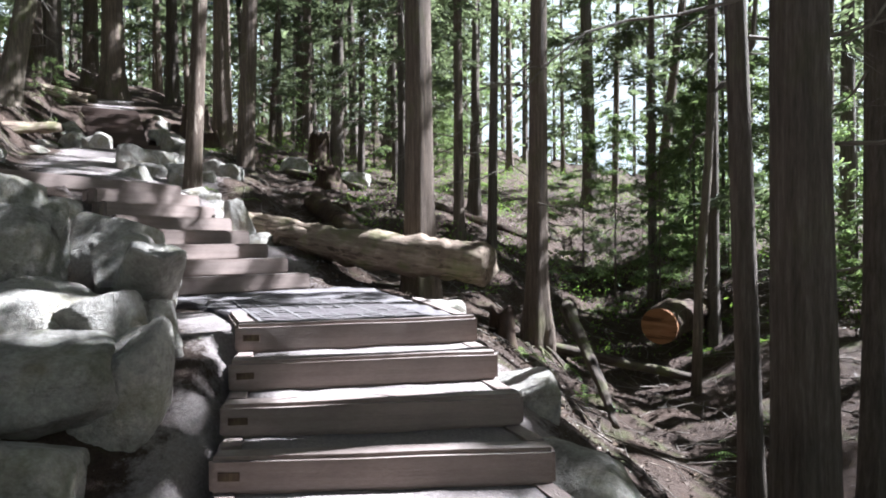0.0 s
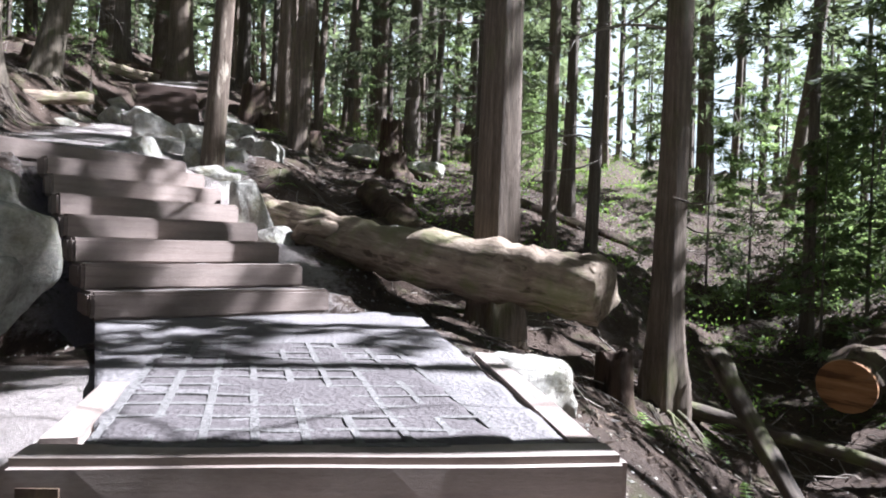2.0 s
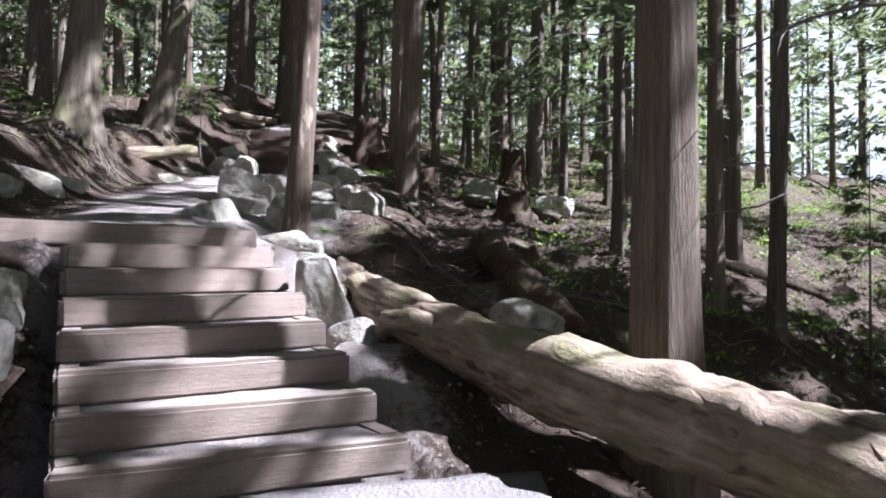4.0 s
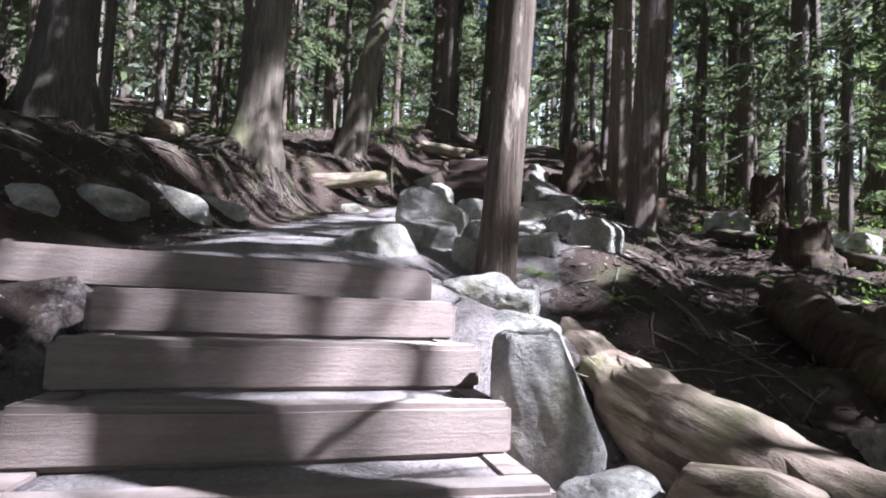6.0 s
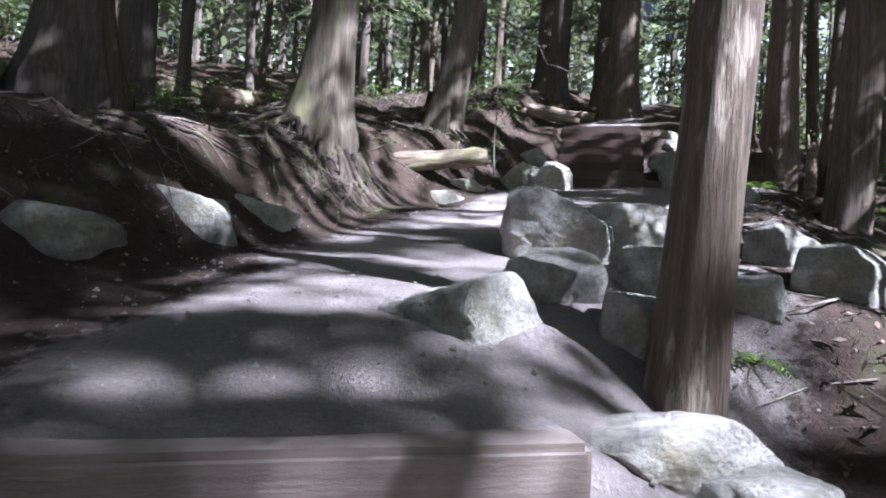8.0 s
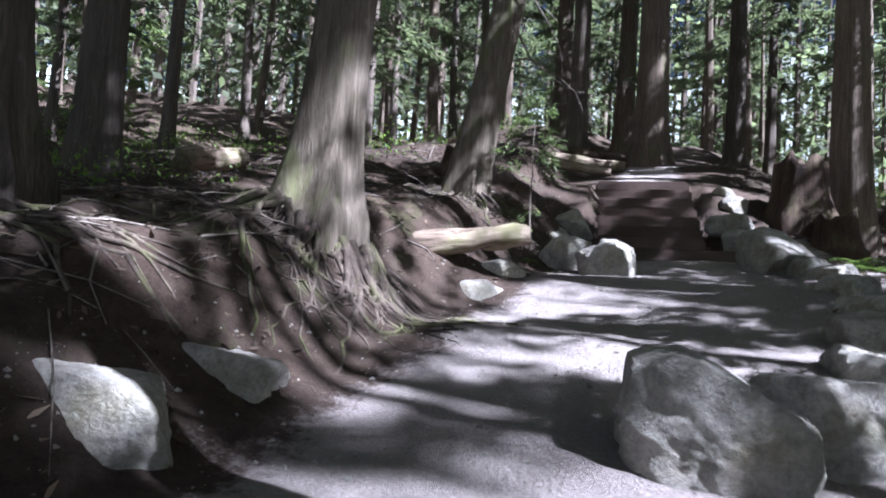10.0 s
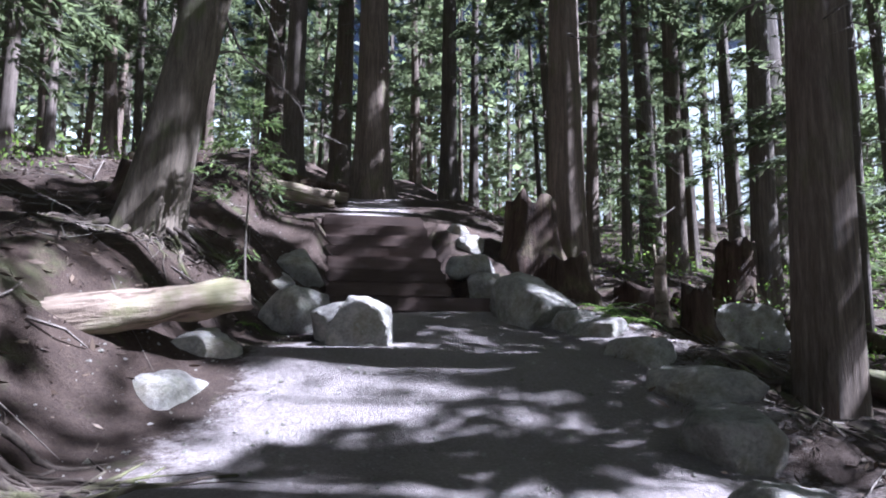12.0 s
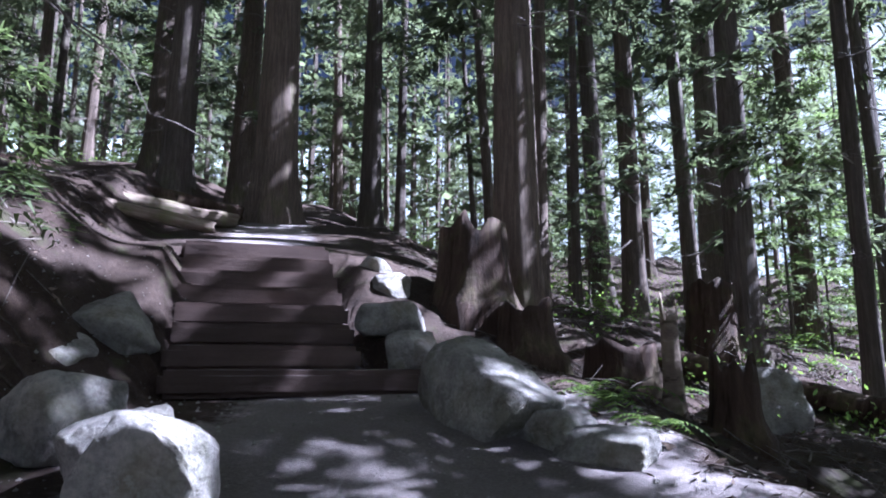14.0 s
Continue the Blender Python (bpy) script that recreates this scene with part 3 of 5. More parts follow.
def tree(x, y, r, label, mat=FIR, h=22, lean=(0, 0), flare=0.5, lobes=5, seed=0, crown=0, twigs=6, bend=0.0, z=None, low=1.6, thick=False, up=0.0, name="conifer_tree"):
    base = new(name)
    base.location = (x, y, H(x, y) if z is None else z)
    tagged(base, label, "tree", "trees along the trail")
    shared("trunk", trunk_mesh("trunk", r, h, lean, flare, lobes, seed, mat, bend), base)
    rnd = random.Random(seed + 500)
    for _ in range(twigs):
        zz, az = rnd.uniform(low, 7.0), rnd.uniform(0, 360)
        rr = r * (1.02 - 0.8 * zz / h)
        m = pose(lean[0] * zz, lean[1] * zz, zz, 0, rnd.uniform(-10, 25), az) @ pose(rr * 0.9, 0, 0) @ Matrix.Scale(rnd.uniform(0.6, 1.3), 4)
        shared("dead_branch", rnd.choice(TWIGS), base, m)
    if crown is not None:
        cs = CROWNS if crown == 0 else LOWCROWNS if crown == 1 else [MIDCROWN]
        s = rnd.uniform(0.85, 1.15)
        cm = rnd.choice(cs)
        shear = Matrix(((1, 0, lean[0], 0), (0, 1, lean[1], 0), (0, 0, 1, 0), (0, 0, 0, 1)))
        shared("crown", cm, base, shear @ pose(0, 0, up, 0, 0, rnd.uniform(0, 360)) @ Matrix.Scale(s, 4))
        if thick:
            shared("crown", HIGHCROWN, base, shear @ pose(0, 0, up - 3.5 if up else 0, 0, 0, rnd.uniform(0, 360)))
    return base


# conifers added for their shade; the one below the lower steps is unseen
tree(5.2, 10.75, 0.1, "slim dark conifer added by the gully for its shade", FIR, seed=15, flare=0.3, twigs=9, low=1.0, up=10.1, thick=True)
tree(6.9, 9.0, 0.12, "slim dark conifer added by the gully for its shade", FIR, seed=16, flare=0.3, twigs=9, low=1.0, crown=1)
tree(9.5, 5.3, 0.16, "unseen conifer added to shade the lower steps", FIR, seed=21, flare=0.3, twigs=5, low=2.0)
tree(9.3, 15.0, 0.17, "dark conifer added beyond the gully for its shade", FIR, seed=22, flare=0.3, twigs=7, low=1.5, thick=True, up=3.0)
tree(0.6, 15.2, 0.1, "slim broken-topped conifer added on the slope for its shade", FIR, seed=23, flare=0.3, twigs=7, low=1.5, h=12, crown=2)
tree(-0.9, 13.15, 0.1, "slim broken-topped conifer added on the slope for its shade", FIR, seed=19, flare=0.3, twigs=9, low=1.2, h=13, crown=2, up=-1.0)
tree(4.6, 13.2, 0.1, "slim broken-topped conifer added in the gully for its shade", FIR, seed=18, flare=0.3, twigs=9, low=1.0, h=13, crown=2)


def crooked_tree():
    """A thin stem that breaks sideways at a knee and rises again."""
    base = tagged(new("crooked_tree"), "thin crooked tree with a mossy sideways knee", "tree")
    x, y = 4.42, 8.72
    z = H(x, y)
    base.location = (x, y, z)
    bm = bmesh.new()
    k = 2.64 - z
    tube(bm, [(0, 0, -0.3), (0.05, 0, k * 0.35), (0.18, 0.03, k * 0.75), (0.24, 0.05, k), (0.4, 0.15, k + 0.16), (0.72, 0.3, k + 0.36), (0.92, 0.42, k + 0.8), (1.0, 0.5, k + 1.6), (0.9, 0.55, k + 3.0), (0.95, 0.6, k + 6.0)],
         [0.075, 0.065, 0.06, 0.06, 0.052, 0.045, 0.04, 0.035, 0.028, 0.01], 12, 0.2, 4)
    smooth_faces(bm)
    part("trunk", bm, MOSSY, base)
    for i in range(7):
        shared("dead_branch", TWIGS[i % 6], base, pose(0.9, 0.5, k + 0.7 + 0.45 * i, 0, 10, 77 * i))
    return base


crooked_tree()
tree(-13.2, 11.6, 0.14, "dark crooked stem behind an old mossy cedar", FIR, seed=17, flare=0.3, bend=0.35, twigs=8, low=1.0)

tree(0.55, 7.72, 0.2, "straight brown cedar trunk behind the bleached log", CEDAR, seed=1, flare=0.35, twigs=3, z=-0.1, up=7, thick=True)
tree(-3.68, 9.1, 0.145, "slender cedar with pale peeling bark beside the steps", PALE, seed=2, lean=(0.035, 0.035), flare=0.25, h=15, twigs=2, low=3.0, z=1.05, thick=True, up=4.5)
tree(-4.95, 13.6, 0.215, "grey-brown cedar trunk on the slope below the trail", CEDAR, seed=3, lean=(0.03, 0.02), flare=0.35, z=1.62, twigs=2, low=3.5, up=4)
tree(2.14, 8.6, 0.155, "brown cedar trunk with bare twigs beside a stump", CEDAR, seed=4, flare=0.4, z=-0.72, twigs=7, lean=(0.012, 0), h=17, up=10, low=1.2)
tree(3.95, 3.75, 0.2, "dark forked conifer trunk close to the lower steps", FIR, seed=5, flare=0.3, twigs=3, low=2.5, lean=(-0.01, 0.0), up=4, thick=True)
tree(3.95, 4.8, 0.1, "thin dark conifer trunk beside a thicker one", FIR, seed=6, flare=0.3, twigs=4, low=2.0, lean=(-0.03, 0), up=8)
tree(4.75, 4.6, 0.1, "thin leaning conifer stem among larger trunks", FIR, seed=7, flare=0.3, twigs=5, lean=(0.05, 0.05), up=3)
tree(-8.45, 9.45, 0.25, "old mossy cedar with a flared base on the bank", MOSSY, seed=8, lean=(0.03, 0.06), flare=0.75, lobes=6, z=3.08, twigs=2, low=4, thick=True)
tree(-10.45, 12.3, 0.25, "leaning grey cedar with a buttressed fluted base", MOSSY, seed=9, lean=(0.12, 0.13), flare=0.9, lobes=6, z=3.45, twigs=5, low=2.2, thick=True)
tree(-8.65, 7.15, 0.25, "dark cedar trunk on spreading roots above the bank", FIR, seed=10, flare=0.8, lobes=6, z=3.15, twigs=3, low=4, thick=True)
tree(-12.6, 8.2, 0.26, "dark conifer trunk on the upper slope", FIR, seed=11, flare=0.4, thick=True)
tree(-13.6, 20.5, 0.4, "thick dark fluted cedar trunk at the head of the steps", CEDAR, seed=12, flare=0.3, lobes=7, twigs=4, low=4)
tree(-8.3, 18.8, 0.31, "thick upright red-brown cedar trunk", CEDAR, seed=13, flare=0.3, lobes=7, twigs=5, low=4, z=3.85)
tree(-5.2, 31.5, 0.62, "huge old cedar with a swollen base", FIR, seed=14, flare=0.7, twigs=6)

DARK = "dark-barked conifer trunk with bare dead lower twigs"
# (0.45, 16.0), (-1.2, 17.5) and (8.4, 8.2) are added for their shade
TREES = [  # x, y, radius
    (-7.2, 23.68, 0.22), (-5.4, 22.04, 0.25), (-6.1, 26.7, 0.2), (0.5, 12.35, 0.105), (1.2, 12.4, 0.1), (3.97, 21.6, 0.25), (6.44, 22.9, 0.2),
    (0.45, 16.0, 0.13), (-1.2, 17.5, 0.11), (8.8, 11.8, 0.2), (-15.3, 19.6, 0.25), (-1.9, 18.9, 0.14), (-17.3, 21.0, 0.26), (-13.4, 24.0, 0.25),
    (-8.1, 25.5, 0.25), (-16.2, 22.6, 0.3), (-14.8, 28.6, 0.17), (-7.4, 28.6, 0.15), (-4.0, 25.2, 0.22), (-17.9, 22.3, 0.27), (-3.2, 22.5, 0.12), (8.4, 8.2, 0.13)]
# SHADY trees get an added dense crown for shade; UPS lifts crowns for sun
SHADY = ((0.5, 12.35), (-1.2, 17.5))
UPS = {3: 10.0, 4: 10.0, 7: 8.0, 8: 1.0, 9: 7.0, 21: 12.0}
for i, (x, y, r) in enumerate(TREES):
    tree(x, y, r, DARK, FIR if i % 3 else CEDAR, seed=40 + i, flare=0.35, crown=i % 2, twigs=9, up=UPS.get(i, 0.0), thick=(x, y) in SHADY, lean=(0.12, 0) if i == 6 else (0.02 * math.sin(i * 2.1), 0.02 * math.cos(i * 1.7)), low=1.2)


def clear_of(x, y, gap):
    _, d = trail_at(x, y)
    return abs(float(d)) > gap


GLADES = [(0.6, 3.9, 0.0), (-1.8, 6.6, 0.7), (-1.0, 7.6, 0.7), (-4.6, 9.4, 2.0), (-7.3, 11.5, 2.6), (-6.2, 10.2, 2.3), (-2.8, 8.3, 1.2), (-5.0, 8.6, 1.7)]


def in_sun_gap(x, y):
    """Whether a crown here would close the canopy gaps over the sunny stretches of the trail."""
    for gx, gy, gz in GLADES:
        for up in (5, 8, 11, 14, 17):
            k = up / SUN_FROM.z
            if (gx + k * SUN_FROM.x - x) ** 2 + (gy + k * SUN_FROM.y - y) ** 2 < 4.0:
                return True
    return False


def scatter_forest():
    rnd = random.Random(7)
    proto, taken = [], [(x, y) for x, y, _ in TREES] + [(0.55, 7.7), (-3.7, 9.1), (-4.8, 13.4), (2.02, 8.3), (3.7, 3.75), (-8.45, 9.45), (-10.2, 12.5), (-8.75, 7.15), (-13.6, 20.5), (-8.3, 18.8), (-5.2, 31.5)]
    for k in range(5):
        t = tree(0, 0, rnd.uniform(0.11, 0.2), "slim conifer of the surrounding forest", FIR if k % 2 else CEDAR, seed=100 + k, flare=0.3, crown=1 if k % 2 else 0, twigs=8, low=1.2, name="forest_conifer")
        t["group"] = "forest trees"
        proto.append(t)
    n = tries = 0
    while n < 230 and tries < 6000:
        tries += 1
        a, dist = rnd.uniform(0, math.tau), 9 + 48 * rnd.random() ** 0.7
        x, y = -4 + dist * math.cos(a), 9 + dist * math.sin(a)
        if not clear_of(x, y, 5.0) or any((x - u) ** 2 + (y - v) ** 2 < 1.8 for u, v in taken):
            continue
        if in_sun_gap(x, y) and rnd.random() < 0.85:
            continue
        if x > -2 and y > 13 and rnd.random() < 0.72:
            continue
        taken.append((x, y))
        m = pose(x, y, H(x, y), rnd.uniform(-2, 2), rnd.uniform(-2, 2), rnd.uniform(0, 360))
        if n < 5:
            proto[n].matrix_basis = m
        else:
            copy_thing(proto[n % 5], m).scale = [rnd.uniform(0.8, 1.25)] * 3
        n += 1
    young = []
    for k in range(3):
        b = new("young_hemlock")
        tagged(b, "young hemlock with feathery light green boughs", "young tree", "young hemlocks of the understorey")
        shared("trunk", trunk_mesh("trunk", 0.035, 5.3, flare=0.3, seed=200 + k, mat=FIR, sides=10), b)
        shared("crown", YOUNGCROWNS[k], b)
        young.append(b)
    n = tries = 0
    while n < 120 and tries < 6000:
        tries += 1
        a, dist = rnd.uniform(0, math.tau), 9 + 32 * rnd.random() ** 0.8
        x, y = -3 + dist * math.cos(a), 10 + dist * math.sin(a)
        if not clear_of(x, y, 6.5) or (x < -4 and rnd.random() < 0.35) or (x > -1 and y > 13 and rnd.random() < 0.4):
            continue
        m = pose(x, y, H(x, y), 0, 0, rnd.uniform(0, 360))
        if n < 3:
            young[n].matrix_basis = m
        else:
            copy_thing(young[n % 3], m).scale = [rnd.uniform(0.6, 1.7)] * 3
        n += 1


scatter_forest()


def fill_woods():
    """Slim trunks crowding the upper slope, and feathery young trees beyond the gully."""
    rnd = random.Random(23)
    slim = [o for o in scene.objects if o.name.startswith("forest_conifer") and not o.parent][:5]
    taken = [(x, y) for x, y, _ in TREES]
    n = 0
    while n < 95:
        a, dist = rnd.uniform(1.75, 2.8), rnd.uniform(11, 34)
        x, y = -4 + dist * math.cos(a), 8 + dist * math.sin(a)
        n += 1
        if not clear_of(x, y, 4.5) or any((x - u) ** 2 + (y - v) ** 2 < 1.2 for u, v in taken):
            continue
        taken.append((x, y))
        copy_thing(slim[n % 5], pose(x, y, H(x, y), rnd.uniform(-3, 3), rnd.uniform(-3, 3), rnd.uniform(0, 360))).scale = [rnd.uniform(0.7, 1.1)] * 3
    feather = [o for o in scene.objects if o.name.startswith("young_hemlock") and not o.parent][:3]
    for n in range(26):
        x, y = rnd.uniform(2.2, 9.0), rnd.uniform(11.4, 17.0)
        if (x - 4.9) ** 2 + (y - 11.0) ** 2 < 1.5:
            continue
        copy_thing(feather[n % 3], pose(x, y, H(x, y) - 0.1, 0, 0, rnd.uniform(0, 360))).scale = [rnd.uniform(0.45, 0.95)] * 3


fill_woods()


# ---------------------------------------------------------------- boulders
def boulder_bm(sx, sy, sz, seed, sub=5):
    rnd = random.Random(seed)
    bm = bmesh.new()
    bmesh.ops.create_icosphere(bm, subdivisions=sub, radius=1)
    axes = [Vector(a) for a in ((1, 0, 0), (-1, 0, 0), (0, 1, 0), (0, -1, 0), (0, 0, 1), (0, 0, -1))]
    planes = [((a + Vector((rnd.gauss(0, 0.2), rnd.gauss(0, 0.2), rnd.gauss(0, 0.2)))).normalized(), rnd.uniform(0.78, 0.98)) for a in axes]
    planes += [(Vector((rnd.gauss(0, 1), rnd.gauss(0, 1), rnd.gauss(0, 0.9))).normalized(), rnd.uniform(0.86, 1.12)) for _ in range(6)]
    for v in bm.verts:
        d = v.co.normalized()
        rr = sum(max(d.dot(n) / c, 0.0) ** 22 for n, c in planes) ** (-1 / 22)
        rr = min(rr, 1.3) * (0.97 + 0.07 * noise.fractal(d * 1.9 + Vector((seed * 3.7, 0, 0)), 1.0, 2.0, 4))
        rr += 0.022 * noise.noise(d * 6.5 + Vector((seed, 3, 0))) + 0.012 * noise.noise(d * 15 + Vector((seed, 1, 4)))
        rr -= 0.008 * max(0.0, 1 - abs(noise.noise(d * 1.7 + Vector((seed * 1.3, 5, 0)))) / 0.05)
        v.co = Vector((d.x * rr * sx, d.y * rr * sy, d.z * rr * sz))
    smooth_faces(bm)
    return bm


def boulder(x, y, z, sx, sy, sz, seed, turn=0, tip=(0, 0), label="grey granite boulder", group="boulders beside the trail"):
    ob = part("boulder", boulder_bm(sx, sy, sz, seed), ROCK)
    ob.data.set_sharp_from_angle(angle=radians(32))
    ob.matrix_basis = pose(x, y, z, tip[0], tip[1], turn)
    return tagged(ob, label, "boulder", group)


# ---------------------------------------------------------------- fallen logs
def fallen_log(pts, radii, mat, label, seed=0, wob=0.25, sides=30, name="fallen_log", steps=12):
    """A log with a rough skin and splintered ends."""
    bm = bmesh.new()
    P, Rr = [], []
    for i in range(len(pts) - 1):
        for k in range(steps):
            u = k / steps
            P.append(Vector(pts[i]).lerp(Vector(pts[i + 1]), u))
            Rr.append(radii[i] * (1 - u) + radii[i + 1] * u)
    P.append(Vector(pts[-1])), Rr.append(radii[-1])
    a = (P[-1] - P[0]).normalized()
    tube(bm, P, Rr, sides, wob, seed)
    c = P[0].lerp(P[-1], 0.5)
    for v in bm.verts:
        n = noise.noise_vector(Vector(v.co) * 3.5 + Vector((seed, 0, 0)))
        v.co += n * 0.03 * (Rr[0] / 0.25)
        axis_pt = P[0] + a * (Vector(v.co) - P[0]).dot(a)
        rel = Vector(v.co) - axis_pt
        split = noise.noise(Vector((rel.normalized() * 2.6).to_tuple()) + a * ((Vector(v.co) - P[0]).dot(a) * 0.8) + Vector((seed, 0, 0)))
        v.co -= rel.normalized() * Rr[0] * (0.22 * max(0, 1 - abs(split) / 0.09) + 0.12 * noise.noise(Vector(v.co) * 1.7 + Vector((0, seed, 0))))
    for end, sgn in ((P[0], -1), (P[-1], 1)):
        for v in bm.verts:
            if (Vector(v.co) - end).dot(a) * sgn > -0.03:
                v.co += a * sgn * (0.09 * noise.noise(Vector(v.co) * 9 + Vector((seed, 1, 1))))
    smooth_faces(bm)
    x = a
    y = Vector((0, 0, 1)).cross(x).normalized()
    z = x.cross(y)
    m = Matrix(((x.x, y.x, z.x, c.x), (x.y, y.y, z.y, c.y), (x.z, y.z, z.z, c.z), (0, 0, 0, 1)))
    bmesh.ops.transform(bm, matrix=m.inverted(), verts=bm.verts)
    ob = part(name, bm, mat)
    ob.matrix_basis = m
    return tagged(ob, label, "log")


bleached = fallen_log([(-2.95, 9.0, 1.02), (-2.0, 8.3, 0.78), (-0.6, 7.55, 0.5), (0.7, 6.95, 0.37), (1.58, 6.62, 0.27)], [0.17, 0.21, 0.25, 0.26, 0.23], BLEACHED, "bleached barkless fallen log beside the landing", 3)
GREY = "grey granite boulder beside the steps"
WALL = "boulders stacked beside the lower steps"
# boulders heaped against the lower flight
boulder(-0.16, 1.6, -0.5, 0.42, 0.3, 0.22, 1, 12, (0, 4), "flat-topped pale granite block in a stacked bank", WALL)
boulder(-0.42, 2.05, -0.16, 0.49, 0.37, 0.26, 2, 35, (6, -8), "rounded grey granite boulder in a stacked bank", WALL)
boulder(0.0, 2.3, -0.34, 0.21, 0.30, 0.44, 3, 10, (0, 12), "tall grey granite boulder in a stacked bank", WALL)
boulder(-0.72, 2.4, 0.1, 0.4, 0.3, 0.25, 4, 60, (0, 0), "lumpy grey granite boulder in a stacked bank", WALL)
boulder(-0.52, 3.2, 0.2, 0.22, 0.72, 0.17, 5, 38, (-28, 14), "long slanting granite slab in a stacked bank", WALL)
boulder(-1.25, 3.1, 0.5, 0.2, 0.66, 0.17, 6, 42, (-24, 10), "long slanting granite slab in a stacked bank", WALL)
boulder(-1.15, 2.65, 0.4, 0.39, 0.37, 0.32, 7, 15, (0, 0), "grey granite boulder in a stacked bank", WALL)
boulder(-1.6, 4.35, 0.45, 0.37, 0.41, 0.37, 8, 70, (10, 0), "grey granite boulder in a stacked bank", WALL)
boulder(-0.25, 2.92, -0.08, 0.18, 0.29, 0.27, 9, 30, (0, 0), "small grey granite boulder in a stacked bank", WALL)
boulder(0.0, 1.0, -0.85, 0.24, 0.21, 0.15, 10, 0, (0, 0), "small pale granite boulder in a stacked bank", WALL)
boulder(-0.9, 1.9, -0.05, 0.41, 0.49, 0.37, 11, 0, (0, 0), "grey granite boulder in a stacked bank", WALL)
boulder(-1.9, 3.3, 0.75, 0.44, 0.37, 0.34, 12, 50, (0, 0), "grey granite boulder in a stacked bank", WALL)
boulder(-2.78, 5.45, 0.6, 0.19, 0.2, 0.2, 13, 20, (0, 0), "rounded white granite boulder beside the steps")
boulder(-3.36, 5.66, 0.84, 0.36, 0.26, 0.24, 14, 70, (0, 0), "brown-stained granite boulder under the edging timber")
boulder(-2.2, 4.55, 0.4, 0.28, 0.3, 0.24, 15, 10, (0, 0), GREY)
boulder(-0.35, 2.55, -0.05, 0.26, 0.24, 0.3, 16, 80, (0, 0), "grey granite boulder in a stacked bank", WALL)
boulder(-0.95, 3.6, 0.3, 0.26, 0.4, 0.26, 17, 30, (-10, 0), "grey granite boulder in a stacked bank", WALL)
boulder(-1.5, 2.6, 0.6, 0.36, 0.36, 0.3, 18, 0, (0, 0), "grey granite boulder in a stacked bank", WALL)
boulder(-1.2, 4.0, 0.28, 0.22, 0.3, 0.22, 19, 40, (0, 0), "grey granite boulder in a stacked bank", WALL)
# along the open side of the middle flight
boulder(-2.72, 8.3, 1.05, 0.24, 0.2, 0.19, 20, 30, (0, 5), "sunlit whitish granite boulder beside the steps")
boulder(-3.02, 8.5, 1.2, 0.22, 0.18, 0.17, 21, 10, (0, 0), "small sunlit whitish granite boulder beside the steps")
boulder(-2.12, 7.66, 0.82, 0.21, 0.21, 0.43, 22, 40, (0, -6), "upright grey granite boulder wedged beside the steps")
boulder(-1.75, 7.55, 0.5, 0.2, 0.17, 0.2, 23, 0, (0, 0), GREY)
boulder(-3.3, 8.45, 1.3, 0.3, 0.2, 0.14, 24, 25, (0, 0), "low sunlit dusty rock at the trail edge")
# heap at the bend of the trail
HEAP = "boulders heaped at the bend of the trail"
boulder(-4.36, 8.52, 1.5, 0.36, 0.42, 0.32, 30, 20, (0, 0), "low grey granite boulder at the trail edge", HEAP)
boulder(-4.5, 9.12, 1.68, 0.26, 0.28, 0.32, 31, -20, (6, 14), "pointed granite boulder with a shaded face", HEAP)
boulder(-5.18, 9.84, 2.0, 0.44, 0.28, 0.32, 32, 40, (0, 16), "slanting sunlit white granite boulder", HEAP)
boulder(-4.95, 10.35, 2.05, 0.33, 0.3, 0.27, 33, 10, (0, 0), "rounded sunlit white granite boulder", HEAP)
boulder(-4.35, 9.75, 1.8, 0.25, 0.24, 0.24, 34, 60, (0, 0), "white granite boulder in a heap", HEAP)
boulder(-4.0, 9.15, 1.62, 0.15, 0.16, 0.2, 35, 30, (0, 0), "small white granite boulder in a heap", HEAP)
boulder(-4.7, 10.8, 1.95, 0.26, 0.24, 0.24, 36, 0, (0, 0), "grey granite boulder in a heap", HEAP)
boulder(-4.2, 10.95, 2.0, 0.25, 0.22, 0.22, 37, 80, (0, 0), "grey granite boulder in a heap", HEAP)
boulder(-3.72, 10.5, 1.9, 0.24, 0.26, 0.25, 38, 15, (0, 0), "grey granite boulder in a heap", HEAP)
boulder(-3.85, 9.9, 1.76, 0.2, 0.16, 0.13, 39, 0, (0, 0), "small grey granite boulder in a heap", HEAP)
boulder(-5.15, 11.25, 2.2, 0.22, 0.24, 0.22, 40, 45, (0, 0), "grey granite boulder at the trail edge", HEAP)
boulder(-5.38, 11.85, 2.42, 0.2, 0.2, 0.22, 41, 45, (0, 0), "rounded grey granite boulder at the trail edge", HEAP)
# against the root bank
BANK = "boulders at the foot of the root bank"
boulder(-5.85, 6.95, 1.82, 0.33, 0.26, 0.18, 50, 50, (0, 6), "bluish white granite boulder at the foot of a root bank", BANK)
boulder(-6.55, 7.75, 1.98, 0.36, 0.28, 0.25, 51, 60, (0, 0), "mossy green-brown granite boulder at the foot of a root bank", BANK)
boulder(-6.98, 8.35, 2.04, 0.33, 0.24, 0.2, 52, 45, (0, 8), "blue-grey granite boulder at the foot of a root bank", BANK)
boulder(-5.35, 6.3, 1.75, 0.26, 0.2, 0.15, 53, 20, (0, 0), "bluish granite boulder at the foot of a root bank", BANK)
boulder(-8.62, 11.1, 2.48, 0.36, 0.3, 0.26, 54, 30, (0, 0), "earth-stained granite boulder set into the bank", BANK)
